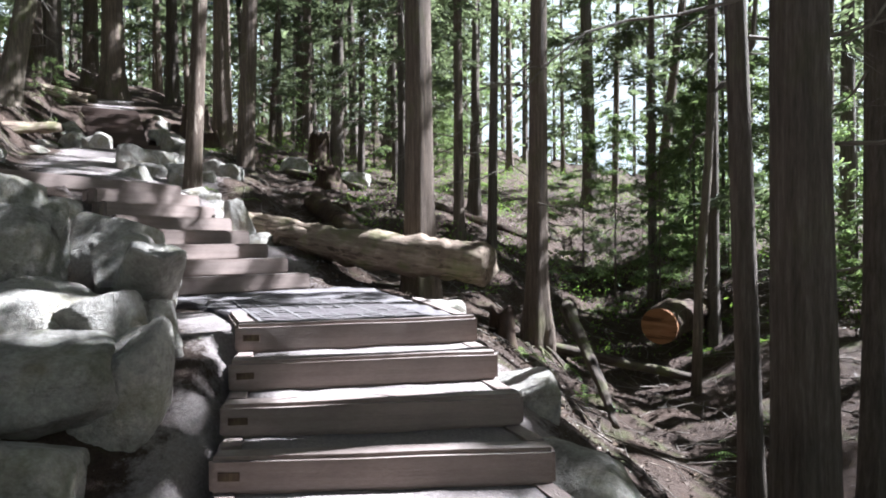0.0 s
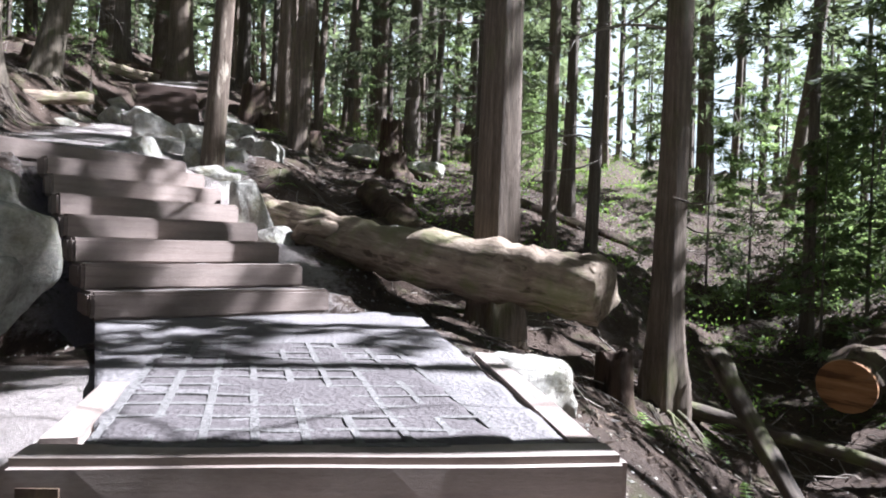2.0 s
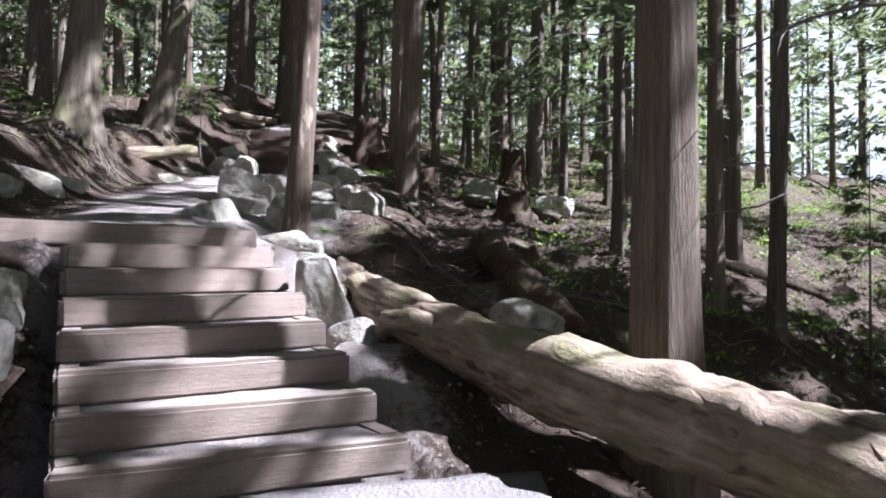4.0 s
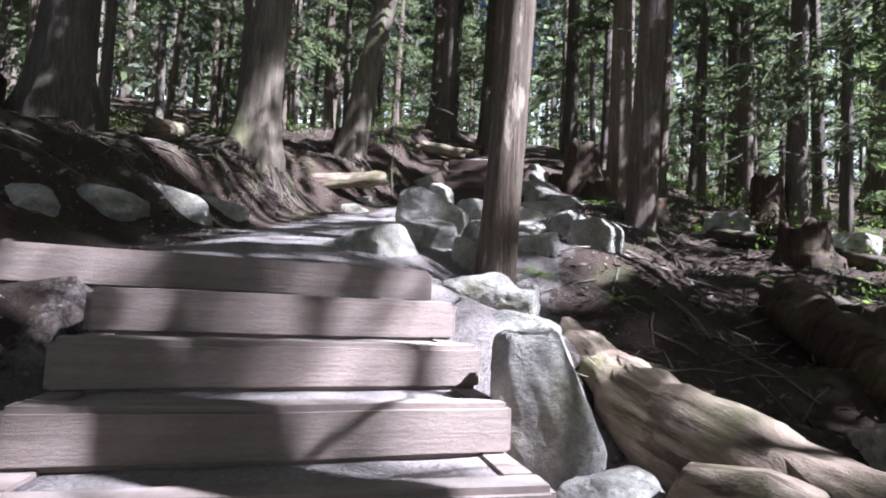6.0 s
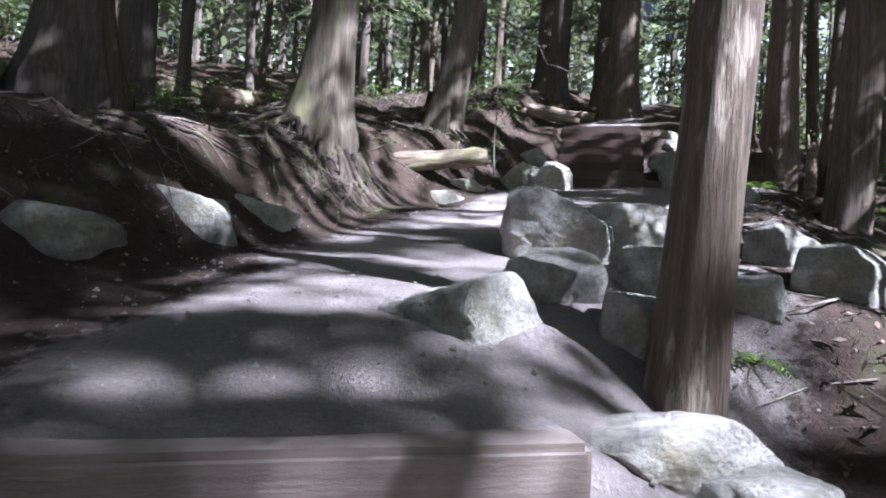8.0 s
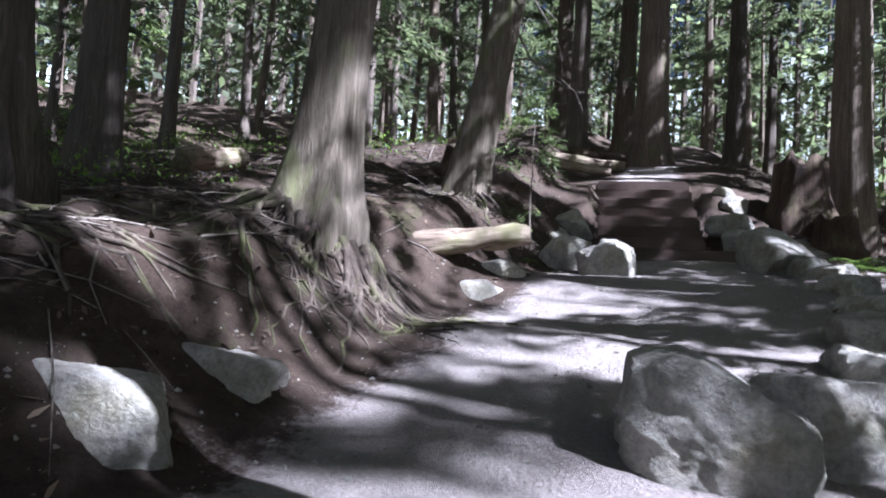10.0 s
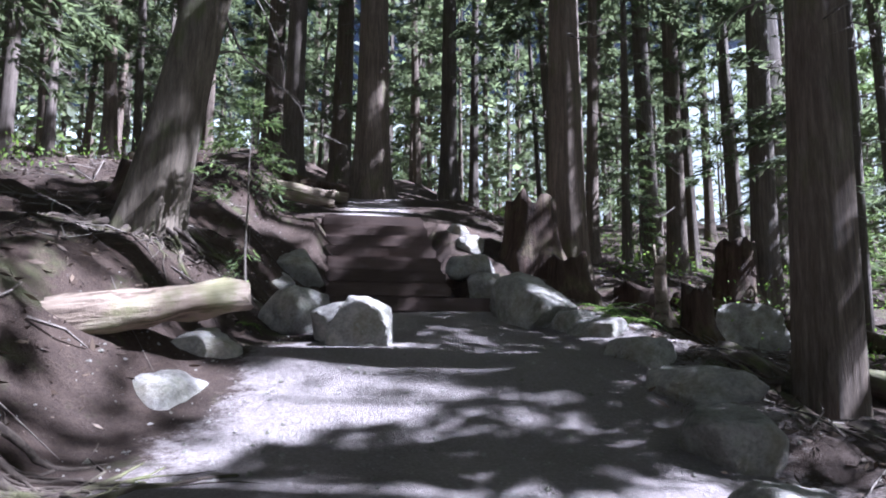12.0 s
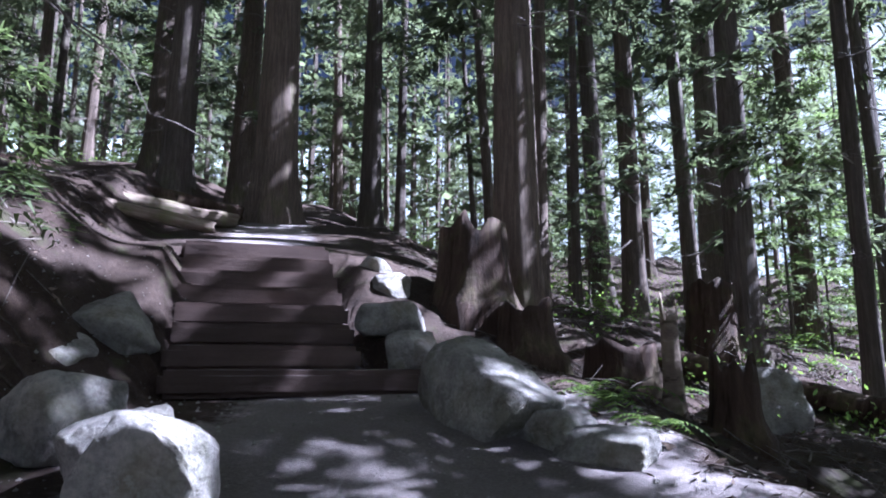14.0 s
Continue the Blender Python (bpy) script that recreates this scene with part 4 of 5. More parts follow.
boulder(-8.9, 11.7, 2.75, 0.3, 0.28, 0.22, 55, 70, (0, 0), "earth-stained granite boulder set into the bank", BANK)
# beside the upper flight
UP = "boulders beside the upper steps"
boulder(-8.12, 12.72, 2.93, 0.27, 0.25, 0.29, 60, 10, (0, 0), "square granite boulder with a sunlit face on the trail", UP)
boulder(-8.55, 12.95, 2.98, 0.26, 0.28, 0.25, 61, 40, (0, 0), "rounded brown-grey granite boulder on the trail", UP)
boulder(-9.2, 13.15, 3.1, 0.3, 0.28, 0.27, 62, 0, (0, 0), "grey granite boulder beside the upper steps", UP)
boulder(-8.38, 15.66, 3.42, 0.27, 0.24, 0.22, 63, 20, (0, 0), "dark granite boulder beside the upper steps", UP)
boulder(-7.4, 14.6, 3.12, 0.46, 0.34, 0.38, 64, -35, (0, 14), "large dark granite boulder beside the trail", UP)
boulder(-6.98, 14.5, 2.95, 0.36, 0.28, 0.24, 65, -30, (0, 10), "dark sloping granite boulder beside the trail", UP)
boulder(-6.6, 14.15, 2.92, 0.27, 0.2, 0.15, 66, -20, (0, 0), "low grey granite boulder at the trail edge", UP)
boulder(-6.1, 13.3, 2.75, 0.26, 0.2, 0.16, 67, -30, (0, 0), "low grey granite boulder at the trail edge", UP)
boulder(-5.65, 12.7, 2.58, 0.36, 0.24, 0.18, 68, -40, (0, 0), "low grey granite boulder at the trail edge", UP)
boulder(-8.85, 16.18, 3.8, 0.32, 0.24, 0.18, 69, 20, (0, 0), "grey granite boulder beside the upper steps", UP)
boulder(-9.2, 16.78, 4.18, 0.22, 0.2, 0.16, 70, 60, (0, 0), "grey granite boulder beside the upper steps", UP)
boulder(-9.5, 17.05, 4.45, 0.16, 0.15, 0.13, 71, 0, (0, 0), "small granite boulder beside the upper steps", UP)
boulder(-10.3, 14.3, 3.62, 0.3, 0.4, 0.3, 72, 30, (10, -20), "slanting grey slab beside the upper steps", UP)
boulder(-10.15, 13.75, 3.4, 0.26, 0.24, 0.18, 73, 0, (0, 0), "grey granite boulder beside the upper steps", UP)
boulder(-10.85, 15.0, 3.95, 0.3, 0.3, 0.26, 74, 0, (0, 0), "grey granite boulder beside the upper steps", UP)
boulder(-1.0, 9.5, 0.52, 0.34, 0.42, 0.3, 75, 40, (0, 20), "mossy sunlit boulder behind the bleached log", "boulders on the slope")
boulder(2.3, 2.9, -0.95, 0.32, 0.5, 0.3, 76, 15, (0, 0), "grey rock at the edge of the gully", "boulders on the slope")
boulder(2.05, 4.05, -0.68, 0.24, 0.42, 0.24, 77, 20, (0, 0), "grey rock under the landing's edge", "boulders on the slope")
boulder(1.15, 5.5, -0.3, 0.3, 0.45, 0.26, 78, 30, (0, 0), "sunlit rock at the landing's edge", "boulders on the slope")
boulder(-5.6, 18.6, 2.95, 0.5, 0.4, 0.4, 79, 0, (0, 0), "grey boulder on the forest floor", "boulders on the slope")
boulder(-3.4, 17.6, 2.3, 0.6, 0.5, 0.45, 80, 0, (0, 0), "grey boulder on the forest floor", "boulders on the slope")
boulder(-10.9, 13.0, 3.75, 0.25, 0.3, 0.25, 81, 0, (0, 0), "pale rock beside a leaning cedar", "boulders on the slope")


# ---------------------------------------------------------------- more logs, stumps and roots
def resting_log(a, b, r0, r1, mat, label, seed, lift=0.6):
    pts = []
    for k in range(5):
        x, y = a[0] + (b[0] - a[0]) * k / 4, a[1] + (b[1] - a[1]) * k / 4
        pts.append((x, y, 0))
    z0, z1 = H(*a) + r0 * lift, H(*b) + r1 * lift
    pts = [(x, y, z0 + (z1 - z0) * k / 4) for k, (x, y, _) in enumerate(pts)]
    return fallen_log(pts, [r0 + (r1 - r0) * k / 4 for k in range(5)], mat, label, seed, sides=16, steps=4)



stub = bmesh.new()
tube(stub, [(-1.1, 7.68, 0.66), (-1.25, 7.6, 0.72), (-1.45, 7.62, 0.7), (-1.54, 7.64, 0.58)], [0.1, 0.09, 0.08, 0.06], 10, 0.3, 4)
smooth_faces(stub)
stub_ob = part("branch_stub", stub, BLEACHED, bleached, "broken pale branch stub")
stub_ob.matrix_basis = bleached.matrix_basis.inverted()

fallen_log([(-8.95, 10.3, 2.97), (-8.85, 10.65, 3.02), (-8.65, 11.15, 3.1), (-8.42, 11.7, 3.19)], [0.14, 0.135, 0.125, 0.11], BLEACHED, "barkless log lying along the bank", 11, sides=18, steps=5)
resting_log((-12.9, 18.6), (-14.6, 15.0), 0.12, 0.15, BLEACHED, "sunlit mossy fallen log beside the upper steps", 12, 0.8)
resting_log((-13.6, 19.6), (-15.4, 15.8), 0.14, 0.16, ROTTEN, "dark fallen log stacked behind another", 13, 1.2)
resting_log((-12.4, 17.6), (-13.6, 14.6), 0.09, 0.1, BLEACHED, "thin sunlit log beside the upper steps", 14, 0.8)
resting_log((-2.4, 11.6), (-0.6, 9.6), 0.26, 0.2, ROTTEN, "red-brown rotten log with a splintered end", 15)
resting_log((-2.2, 12.2), (1.2, 10.3), 0.12, 0.1, ROOTWOOD, "mossy fallen log on the slope", 16)
resting_log((-0.2, 10.0), (2.6, 9.3), 0.1, 0.08, ROOTWOOD, "dark fallen log on the slope", 17)
resting_log((-8.0, 6.3), (-11.4, 3.2), 0.42, 0.45, ROTTEN, "thick dark fallen trunk on the upper bank", 18, 0.9)
resting_log((-5.6, 14.6), (-3.9, 12.3), 0.13, 0.12, ROOTWOOD, "dark fallen log below the trail", 19)
resting_log((-4.9, 16.0), (-2.2, 14.3), 0.15, 0.12, ROOTWOOD, "fallen log on the forest floor", 20)
resting_log((-6.8, 20.0), (-3.4, 19.0), 0.16, 0.14, ROTTEN, "fallen log on the forest floor", 21)
fallen_log([(2.55, 8.0, -0.35), (2.72, 7.2, -0.75), (2.85, 6.3, -1.05), (2.9, 5.4, -1.25)], [0.09, 0.075, 0.06, 0.03], ROOTWOOD, "rotten root log sloping into the gully", 26, sides=14, steps=5)
resting_log((2.3, 9.3), (4.6, 9.1), 0.09, 0.06, ROOTWOOD, "thin mossy log in the gully", 28)
resting_log((-1.0, 14.5), (2.0, 15.5), 0.16, 0.13, ROTTEN, "fallen log among the trees", 23)
sawn = fallen_log([(5.5, 12.0, -0.5), (5.0, 11.1, -0.62), (4.5, 10.3, -0.72), (4.1, 9.6, -0.8)], [0.28, 0.29, 0.3, 0.31], ROTTEN, "big dark log end in the gully with orange heartwood", 24, sides=18, steps=5)
disc = bmesh.new()
bmesh.ops.create_circle(disc, cap_ends=True, radius=0.29, segments=24)
bmesh.ops.solidify(disc, geom=disc.faces[:], thickness=0.06)
face = part("sawn_face", disc, FRESH, sawn, "orange sawn heartwood")
face.matrix_basis = sawn.matrix_basis.inverted() @ look((4.08, 9.55, -0.805), (3.68, 8.86, -0.9))
resting_log((-10.9, 8.9), (-12.3, 9.9), 0.14, 0.14, BLEACHED, "weathered log on the upper slope", 25, 2.2)


def stump(x, y, r, h, label, mat, seed, z=None, jag=0.3):
    """A rotten stump with a jagged hollow top."""
    bm = bmesh.new()
    sides, rings = 26, []
    for i, t in enumerate((-0.35, 0, 0.1, 0.25, 0.45, 0.65, 0.85, 1.0)):
        ring = []
        for k in range(sides):
            a = math.tau * k / sides
            n = noise.noise(Vector((math.cos(a) * 1.6 + seed, math.sin(a) * 1.6, 0)))
            n2 = noise.noise(Vector((math.cos(a) * 4 + seed, math.sin(a) * 4, t * 2)))
            rr = r * (1 + 0.5 * math.exp(-max(t, 0) * 5) * (0.6 + 0.7 * n)) * (1 + 0.12 * n2) * (1 - 0.12 * t)
            top = h * (1 + jag * (0.8 * n + 0.3 * n2) * smooth(0.4, 1.0, t))
            ring.append(bm.verts.new((rr * math.cos(a), rr * math.sin(a), t * (top if t > 0 else h))))
        rings.append(ring)
    inner = [bm.verts.new((v.co.x * 0.72, v.co.y * 0.72, v.co.z - 0.02)) for v in rings[-1]]
    deep = [bm.verts.new((v.co.x * 0.55, v.co.y * 0.55, v.co.z - 0.35 * h)) for v in rings[-1]]
    rings += [inner, deep]
    for a, b in zip(rings, rings[1:]):
        for k in range(sides):
            bm.faces.new((a[k], a[(k + 1) % sides], b[(k + 1) % sides], b[k]))
    bm.faces.new(deep)
    smooth_faces(bm)
    ob = part("tree_stump", bm, mat)
    ob.location = (x, y, H(x, y) if z is None else z)
    return tagged(ob, label, "stump")


stump(-8.45, 17.4, 0.42, 0.95, "tall rotten red-brown stump beside the upper steps", ROTTEN, 1)
stump(-7.75, 17.0, 0.3, 0.5, "splintered low rotten stump", ROTTEN, 2)
stump(-5.9, 21.5, 0.4, 1.2, "dark rotten stump among bright ferns", ROTTEN, 3)
stump(-5.95, 15.6, 0.17, 0.5, "dark broken stump below the trail", ROTTEN, 4, jag=0.35)
stump(-6.35, 15.9, 0.07, 0.75, "pale splintered post-like snag", BLEACHED, 5, jag=0.4)
stump(-6.9, 17.6, 0.4, 0.6, "dark stump behind slender trunks", ROTTEN, 6, z=3.0)
stump(1.66, 7.95, 0.19, 0.62, "splintered brown stump at the edge of the gully", ROTTEN, 7, z=-1.0, jag=0.18)
stump(-1.9, 11.6, 0.3, 0.28, "splintered rotten stump on the slope", ROTTEN, 8, jag=0.4)
stump(-11.2, 12.9, 0.3, 0.35, "low dark stump beside a leaning cedar", ROTTEN, 9)
stump(-3.0, 14.2, 0.3, 0.42, "dark root stump below the trail", ROTTEN, 10, jag=0.35)


def root_path(x, y, ang, r0, length, seed, sink=0.3):
    """Follow the ground downhill from a trunk, wandering."""
    rnd = random.Random(seed)
    pts, radii, n = [], [], 12
    for k in range(n + 1):
        t = k / n
        gx = (H(x + 0.1, y) - H(x - 0.1, y)) / 0.2
        gy = (H(x, y + 0.1) - H(x, y - 0.1)) / 0.2
        r = r0 * (1 - 0.85 * t)
        lift = 0.12 * r0 / 0.05 * max(0, 1 - t * 5) + r * (0.55 - sink * t)
        pts.append((x, y, H(x, y) + lift))
        radii.append(r)
        ang += rnd.uniform(-0.85, 0.85)
        dx, dy = math.cos(ang) - 0.3 * gx, math.sin(ang) - 0.3 * gy
        d = math.hypot(dx, dy)
        x, y = x + dx / d * length / n, y + dy / d * length / n
    pts[-1] = (pts[-1][0], pts[-1][1], pts[-1][2] - 0.08)
    return pts, radii


def roots_for(x, y, r, count, length, seed, heading=None, spread=math.pi):
    rnd = random.Random(seed)
    owner = min((o for o in scene.objects if o.name.startswith("conifer_tree")), key=lambda o: (o.location.x - x) ** 2 + (o.location.y - y) ** 2)
    for k in range(count):
        ang = (heading if heading is not None else 0) + rnd.uniform(-spread, spread)
        pts, radii = root_path(x + r * math.cos(ang), y + r * math.sin(ang), ang, rnd.choice((0.01, 0.014, 0.018, 0.024, 0.034)), length * rnd.uniform(0.5, 1.15), seed * 100 + k)
        bm = bmesh.new()
        tube(bm, pts, radii, 8, 0.3, seed + k)
        smooth_faces(bm)
        ob = part("root", bm, ROOTWOOD, owner)
        ob.matrix_basis = Matrix.Translation(-owner.location)


roots_for(-8.5, 7.1, 0.45, 110, 1.7, 1, -0.6, 1.5)
roots_for(-8.45, 9.45, 0.45, 100, 1.35, 2, -0.7, 1.6)
roots_for(-10.45, 12.3, 0.35, 34, 1.3, 3, -0.7, 2.0)
roots_for(2.14, 8.6, 0.2, 16, 1.3, 4, -1.2, 1.6)
roots_for(3.95, 3.75, 0.2, 9, 1.5, 7)
roots_for(-4.95, 13.6, 0.25, 7, 1.1, 5)
roots_for(0.55, 7.72, 0.25, 6, 1.0, 6)


# ---------------------------------------------------------------- ferns, sapling, undergrowth, litter
def fern(x, y, size, seed, label="green sword fern with arching fronds", parts=9):
    base = new("fern")
    base.location = (x, y, H(x, y))
    tagged(base, label, "fern", "ferns")
    rnd = random.Random(seed)
    for k in range(parts):
        az = math.tau * k / parts + rnd.uniform(-0.25, 0.25)
        L, rise = size * rnd.uniform(0.75, 1.2), rnd.uniform(0.5, 1.0)
        bm = bmesh.new()
        mid = []
        for i in range(13):
            t = i / 12
            mid.append(Vector((math.cos(az) * L * t, math.sin(az) * L * t, L * (rise * t - 0.95 * t * t))))
        side = Vector((-math.sin(az), math.cos(az), 0))
        tube(bm, mid, [0.004 * (1 - 0.7 * i / 12) for i in range(13)], 3)
        for i in range(1, 13):
            w = L * 0.16 * math.sin(math.pi * (0.12 + 0.86 * i / 12)) ** 0.8
            for s in (-1, 1):
                d = (mid[i] - mid[i - 1]).normalized()
                tip = mid[i] + side * s * w + d * w * 0.35 - Vector((0, 0, w * 0.25))
                a, b = mid[i] - d * L * 0.028, mid[i] + d * L * 0.028
                bm.faces.new([bm.verts.new(v) for v in (a, b, tip)])
        part("frond", bm, FERN, base)
    return base


fern(-6.75, 15.35, 0.5, 1)
fern(-6.95, 15.75, 0.45, 2)
fern(-6.4, 14.7, 0.3, 3)
fern(-3.62, 9.55, 0.26, 4)
fern(-2.35, 8.75, 0.16, 5)
fern(-8.6, 15.75, 0.25, 6)
fern(2.0, 7.75, 0.4, 7, "pale sunlit fern tuft at a cedar's foot", 14)
fern(5.0, 10.4, 0.6, 8)
fern(-9.25, 12.55, 0.22, 9)
fern(5.6, 9.6, 0.5, 10)
rng_f = random.Random(5)
for i in range(16):
    a, b = rng_f.uniform(2.4, 7.5), rng_f.uniform(4.5, 14)
    fern(a, b, rng_f.uniform(0.3, 0.6), 200 + i, "sword fern in the shaded gully", 8)
for i in range(9):
    a, b = rng_f.uniform(-3, 1.5), rng_f.uniform(9.5, 14)
    fern(a, b, rng_f.uniform(0.2, 0.35), 230 + i, "small fern on the brown slope", 7)
for i in range(46):
    a, b = rng_f.uniform(-9, 4), rng_f.uniform(18.5, 27)
    if clear_of(a, b, 3.5):
        fern(a, b, rng_f.uniform(0.45, 0.8), 60 + i, "bright green sunlit fern in the undergrowth", 7)

sapling = new("hemlock_sapling")
sapling.location = (-9.5, 12.75, H(-9.5, 12.75))
tagged(sapling, "spindly hemlock sapling with light feathery twigs", "sapling")
sb = bmesh.new()
tube(sb, [(0.02 * math.sin(k), 0.02 * math.cos(k * 1.3), 0.21 * k - 0.1) for k in range(11)], [0.014 * (1 - 0.08 * k) for k in range(11)], 6)
part("stem", sb, TWIG, sapling)
shared("crown", crown_mesh("sapling_needles", 0.95, 1.95, 0.62, 15, 60, 77, YOUNG, 0.07), sapling)
shared("crown", crown_mesh("sapling_low_needles", 0.15, 0.5, 0.35, 5, 20, 78, YOUNG, 0.06), sapling)


def stuff(name, verts, faces, mat, label, category):
    me = bpy.data.meshes.new(name)
    me.from_pydata(verts, [], faces)
    me.materials.append(mat)
    return tagged(new(name, me), label, category, kind="stuff")


def litter_sticks(n, seed):
    """Dead sticks strewn over the forest floor."""
    rng = random.Random(seed)
    bm = bmesh.new()
    k = 0
    while k < n:
        x, y = rng.uniform(-15, 8), rng.uniform(-1, 24)
        _, d = trail_at(x, y)
        if abs(float(d)) < 1.9:
            continue
        k += 1
        L, a = rng.uniform(0.12, 0.75), rng.uniform(0, math.tau)
        x1, y1 = x + L * math.cos(a), y + L * math.sin(a)
        z0, z1 = H(x, y) + 0.015, H(x1, y1) + 0.015 + (rng.uniform(0.05, 0.2) if rng.random() < 0.15 else 0)
        xm, ym = (x + x1) / 2 + rng.uniform(-0.06, 0.06), (y + y1) / 2 + rng.uniform(-0.06, 0.06)
        r = rng.uniform(0.003, 0.011)
        tube(bm, [(x, y, z0), (xm, ym, (z0 + z1) / 2 + 0.02), (x1, y1, z1)], [r, r * 0.8, r * 0.4], 4, cap=False)
    me = bpy.data.meshes.new("fallen_sticks")
    bm.to_mesh(me)
    bm.free()
    me.materials.append(TWIG)
    return tagged(new("fallen_sticks", me), "dead grey sticks strewn over the forest floor", "sticks", kind="stuff")


litter_sticks(4200, 3)


def pebbles(n, seed):
    rng = np.random.default_rng(seed)
    octa = np.array([(1, 0, 0), (0, 1, 0), (-1, 0, 0), (0, -1, 0), (0, 0, 0.8), (0, 0, -0.6)])
    tri = np.array([(0, 1, 4), (1, 2, 4), (2, 3, 4), (3, 0, 4), (1, 0, 5), (2, 1, 5), (3, 2, 5), (0, 3, 5)])
    x, y = rng.uniform(-11, 3, n * 3), rng.uniform(-0.5, 16, n * 3)
    _, d = trail_at(x, y)
    keep = np.where(np.abs(d) < 2.1)[0][:n]
    x, y = x[keep], y[keep]
    z = ground_height(x, y) + np.array([knobs(a, b) for a, b in zip(x, y)])
    s = 0.004 + 0.018 * rng.random(len(x)) ** 5
    v = octa[None] * s[:, None, None] * rng.uniform(0.6, 1.3, (len(x), 6, 1)) + np.stack([x, y, z + s * 0.1], 1)[:, None]
    f = tri[None] + (np.arange(len(x)) * 6)[:, None, None]
    stuff("pebbles", v.reshape(-1, 3).tolist(), f.reshape(-1, 3).tolist(), ROCK, "small loose stones scattered on the trail", "pebbles")


pebbles(9500, 4)


def undergrowth(n, seed):
    """Low leafy shrubs and moss tufts on the forest floor, as many small leaves."""
    rng = np.random.default_rng(seed)
    cx, cy = rng.uniform(-24, 16, n), rng.uniform(4, 36, n)
    _, d = trail_at(cx, cy)
    keep = (np.abs(d) > 4.2) & ((cx < 1.2) | (cy > 10.5))
    cx, cy = cx[keep], cy[keep]
    per = 46
    size = rng.uniform(0.2, 0.75, len(cx))
    p = rng.normal(0, 1, (len(cx), per, 3)) * (size[:, None, None] * np.array([0.6, 0.6, 0.45]))
    p[..., 0] += cx[:, None]
    p[..., 1] += cy[:, None]
    p[..., 2] = np.abs(p[..., 2]) + ground_height(cx, cy)[:, None]
    p = p.reshape(-1, 3)
    a = rng.normal(0, 1, p.shape)
    a /= np.linalg.norm(a, axis=1)[:, None]
    b = np.cross(a, rng.normal(0, 1, p.shape))
    b /= np.linalg.norm(b, axis=1)[:, None]
    ln = rng.uniform(0.04, 0.1, (len(p), 1))
    q = np.stack([p, p + a * ln * 0.5 + b * ln * 0.22, p + a * ln, p + a * ln * 0.5 - b * ln * 0.22], 1)
    stuff("undergrowth", q.reshape(-1, 3).tolist(), np.arange(len(q) * 4).reshape(-1, 4).tolist(), FERN, "low bright green leafy undergrowth between the trunks", "shrubs")


undergrowth(1500, 6)


def needle_litter(n, seed):
    """Bark chips, cones and needle clumps lying about off the trail."""
    rng = np.random.default_rng(seed)
    x, y = rng.uniform(-14, 8, n), rng.uniform(-1, 22, n)
    _, d = trail_at(x, y)
    keep = np.abs(d) > 1.35 + 0.5 * rng.random(n)
    x, y, d = x[keep], y[keep], d[keep]
    z = ground_height(x, y) + np.array([knobs(a, b) for a, b in zip(x, y)])
    p = np.stack([x, y, z + rng.uniform(0.0, 0.025, len(x))], 1)
    u = rng.normal(0, 1, p.shape) * np.array([1, 1, 0.45])
    u /= np.linalg.norm(u, axis=1)[:, None]
    w = np.cross(u, rng.normal(0, 1, p.shape))
    w /= np.linalg.norm(w, axis=1)[:, None]
    ln = 0.012 + 0.05 * rng.random((len(p), 1)) ** 2.5
    q = np.stack([p - u * ln, p + w * ln * 0.28, p + u * ln, p - w * ln * 0.22], 1)
    stuff("needle_litter", q.reshape(-1, 3).tolist(), np.arange(len(q) * 4).reshape(-1, 4).tolist(), LITTER, "brown litter of bark chips and needles on the forest floor", "litter")


needle_litter(85000, 12)


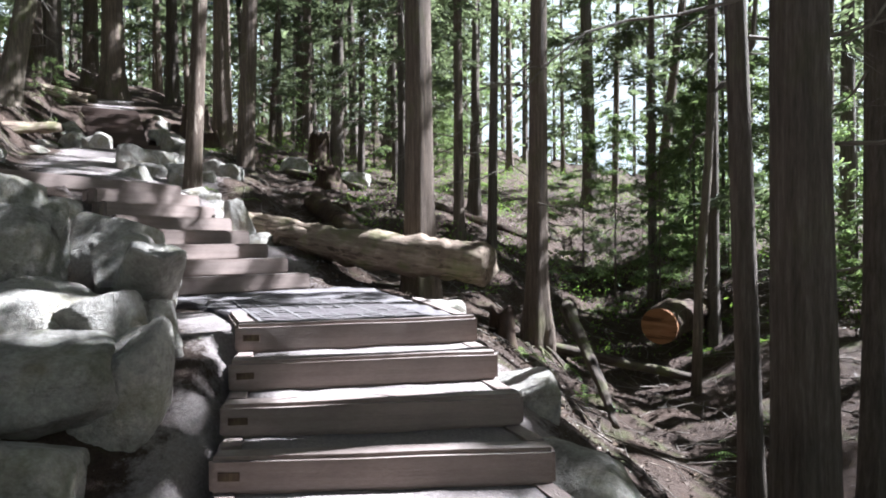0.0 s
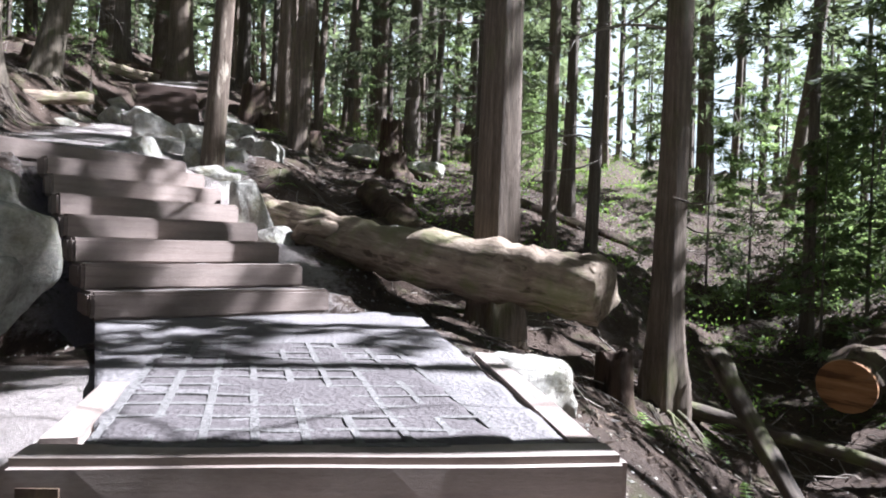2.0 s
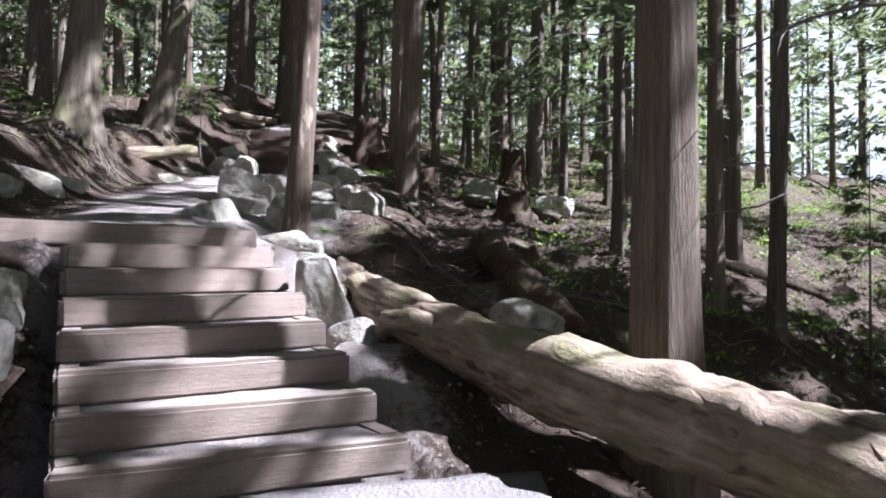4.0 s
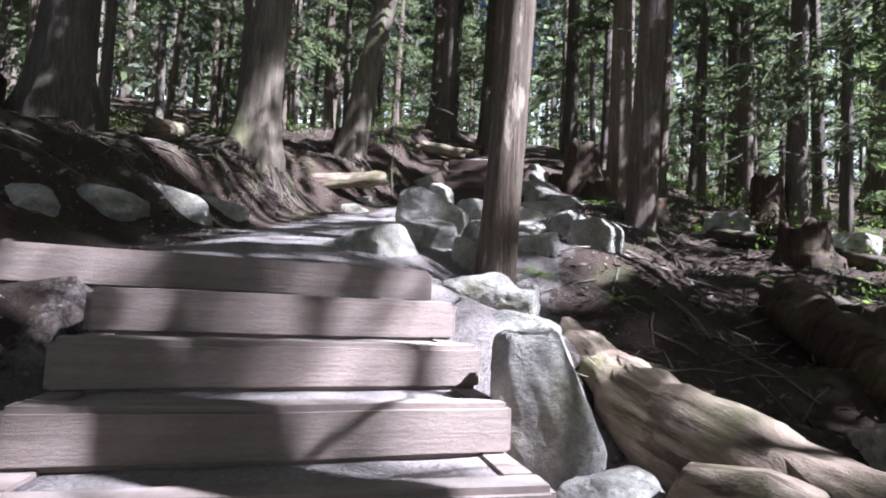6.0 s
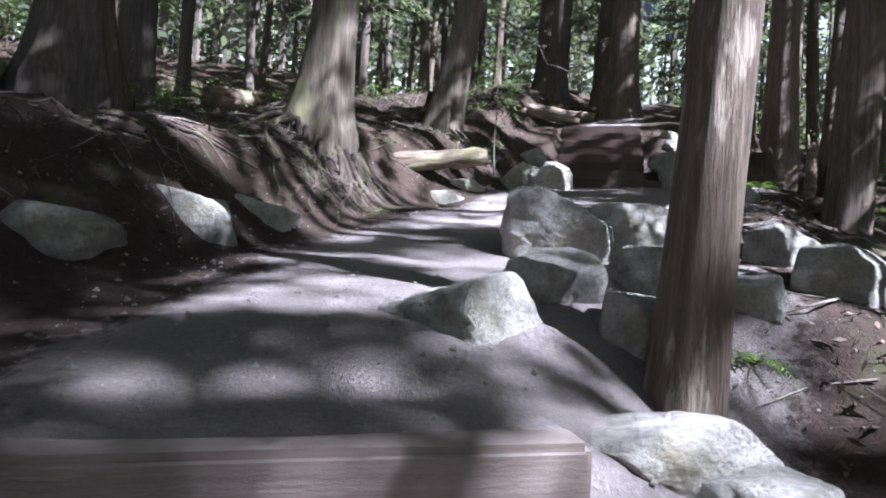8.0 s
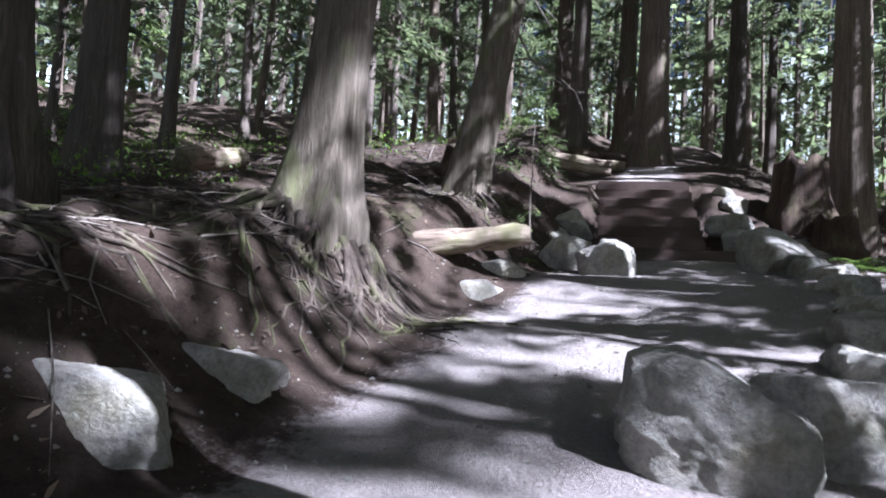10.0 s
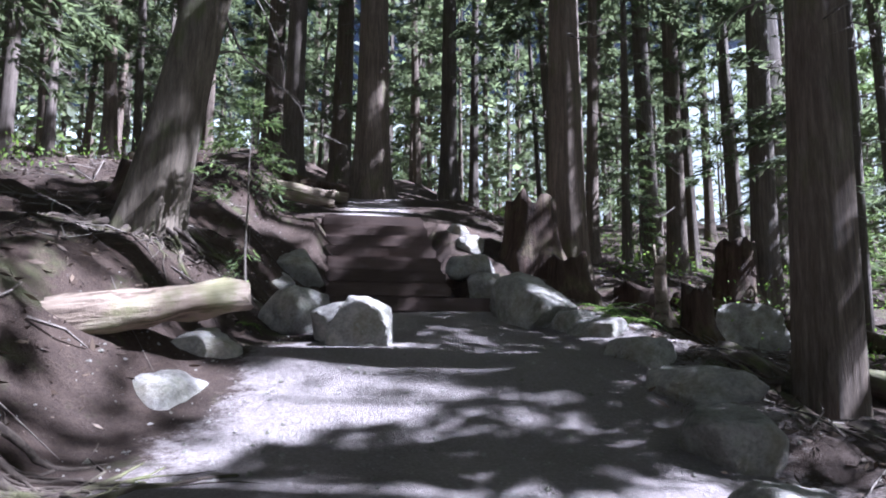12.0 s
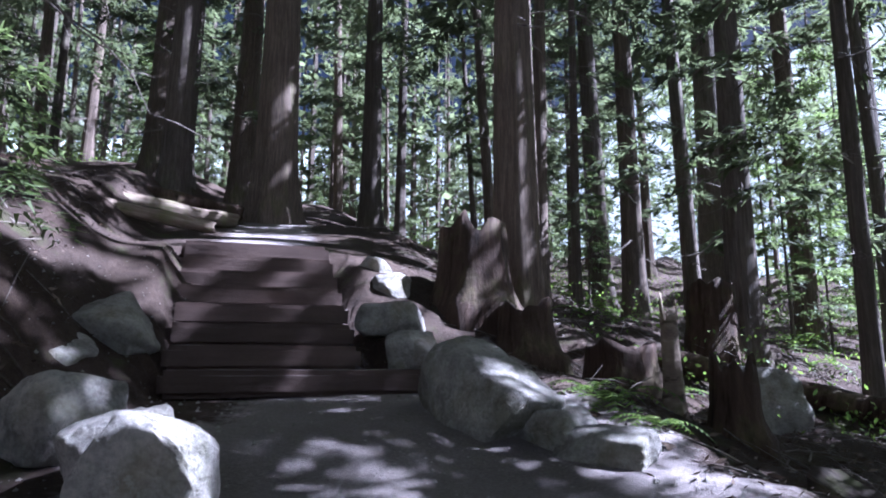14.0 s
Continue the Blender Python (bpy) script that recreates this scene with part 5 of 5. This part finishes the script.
def distant_woods(n, seed):
    """The forest beyond, as boughs and trunks too many to count."""
    rng = np.random.default_rng(seed)
    a = rng.uniform(0, math.tau, n)
    dist = rng.uniform(33, 85, n)
    keep = (np.abs(a - 1.1) > 0.72) | (rng.random(n) < 0.45)
    a, dist = a[keep], dist[keep]
    n = len(a)
    x, y = -4 + dist * np.cos(a), 9 + dist * np.sin(a)
    z0 = ground_height(x, y)
    V, F = [], []
    for i in range(n):
        h, r = rng.uniform(14, 26), rng.uniform(0.12, 0.3)
        k = len(V)
        for zz, rr in ((-1, r), (h, r * 0.2)):
            for c in range(5):
                V.append((x[i] + rr * math.cos(c * 1.2566), y[i] + rr * math.sin(c * 1.2566), z0[i] + zz))
        F += [(k + c, k + (c + 1) % 5, k + 5 + (c + 1) % 5, k + 5 + c) for c in range(5)]
    stuff("distant_trunks", V, F, FIR, "dark trunks of the distant forest", "trees")
    m = 240
    t = rng.random((n, m))
    zz = z0[:, None] + 0.5 + t * 19
    rad = 2.6 * (1.1 - t) * np.sqrt(rng.random((n, m)))
    an = rng.uniform(0, math.tau, (n, m))
    p = np.stack([x[:, None] + rad * np.cos(an), y[:, None] + rad * np.sin(an), zz], -1).reshape(-1, 3)
    u = rng.normal(0, 1, p.shape) * np.array([1, 1, 0.5])
    u /= np.linalg.norm(u, axis=1)[:, None]
    w = np.cross(u, rng.normal(0, 1, p.shape))
    w /= np.linalg.norm(w, axis=1)[:, None]
    ln = rng.uniform(0.35, 1.0, (len(p), 1))
    q = np.stack([p, p + u * ln * 0.5 + w * ln * 0.25, p + u * ln, p + u * ln * 0.5 - w * ln * 0.25], 1)
    stuff("distant_boughs", q.reshape(-1, 3).tolist(), np.arange(len(q) * 4).reshape(-1, 4).tolist(), NEEDLES, "green boughs of the distant forest", "foliage")


distant_woods(700, 8)


# glowing ring that stands in for pale bright haze far beyond the trees
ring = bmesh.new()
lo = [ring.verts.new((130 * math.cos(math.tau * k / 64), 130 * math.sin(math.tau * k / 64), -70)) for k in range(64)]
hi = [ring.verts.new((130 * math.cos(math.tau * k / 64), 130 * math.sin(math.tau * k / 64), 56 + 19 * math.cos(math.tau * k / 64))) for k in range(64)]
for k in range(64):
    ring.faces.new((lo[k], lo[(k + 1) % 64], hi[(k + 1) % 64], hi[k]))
haze = bpy.data.materials.new("far_haze_glow")
haze.use_nodes = True
hb = haze.node_tree.nodes["Principled BSDF"]
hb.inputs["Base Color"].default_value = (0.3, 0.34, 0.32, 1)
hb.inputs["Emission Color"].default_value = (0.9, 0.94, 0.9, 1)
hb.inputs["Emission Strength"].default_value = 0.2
tagged(part("backdrop", ring, haze), "glowing ring painted as pale bright haze far beyond the forest", "backdrop", kind="structure")
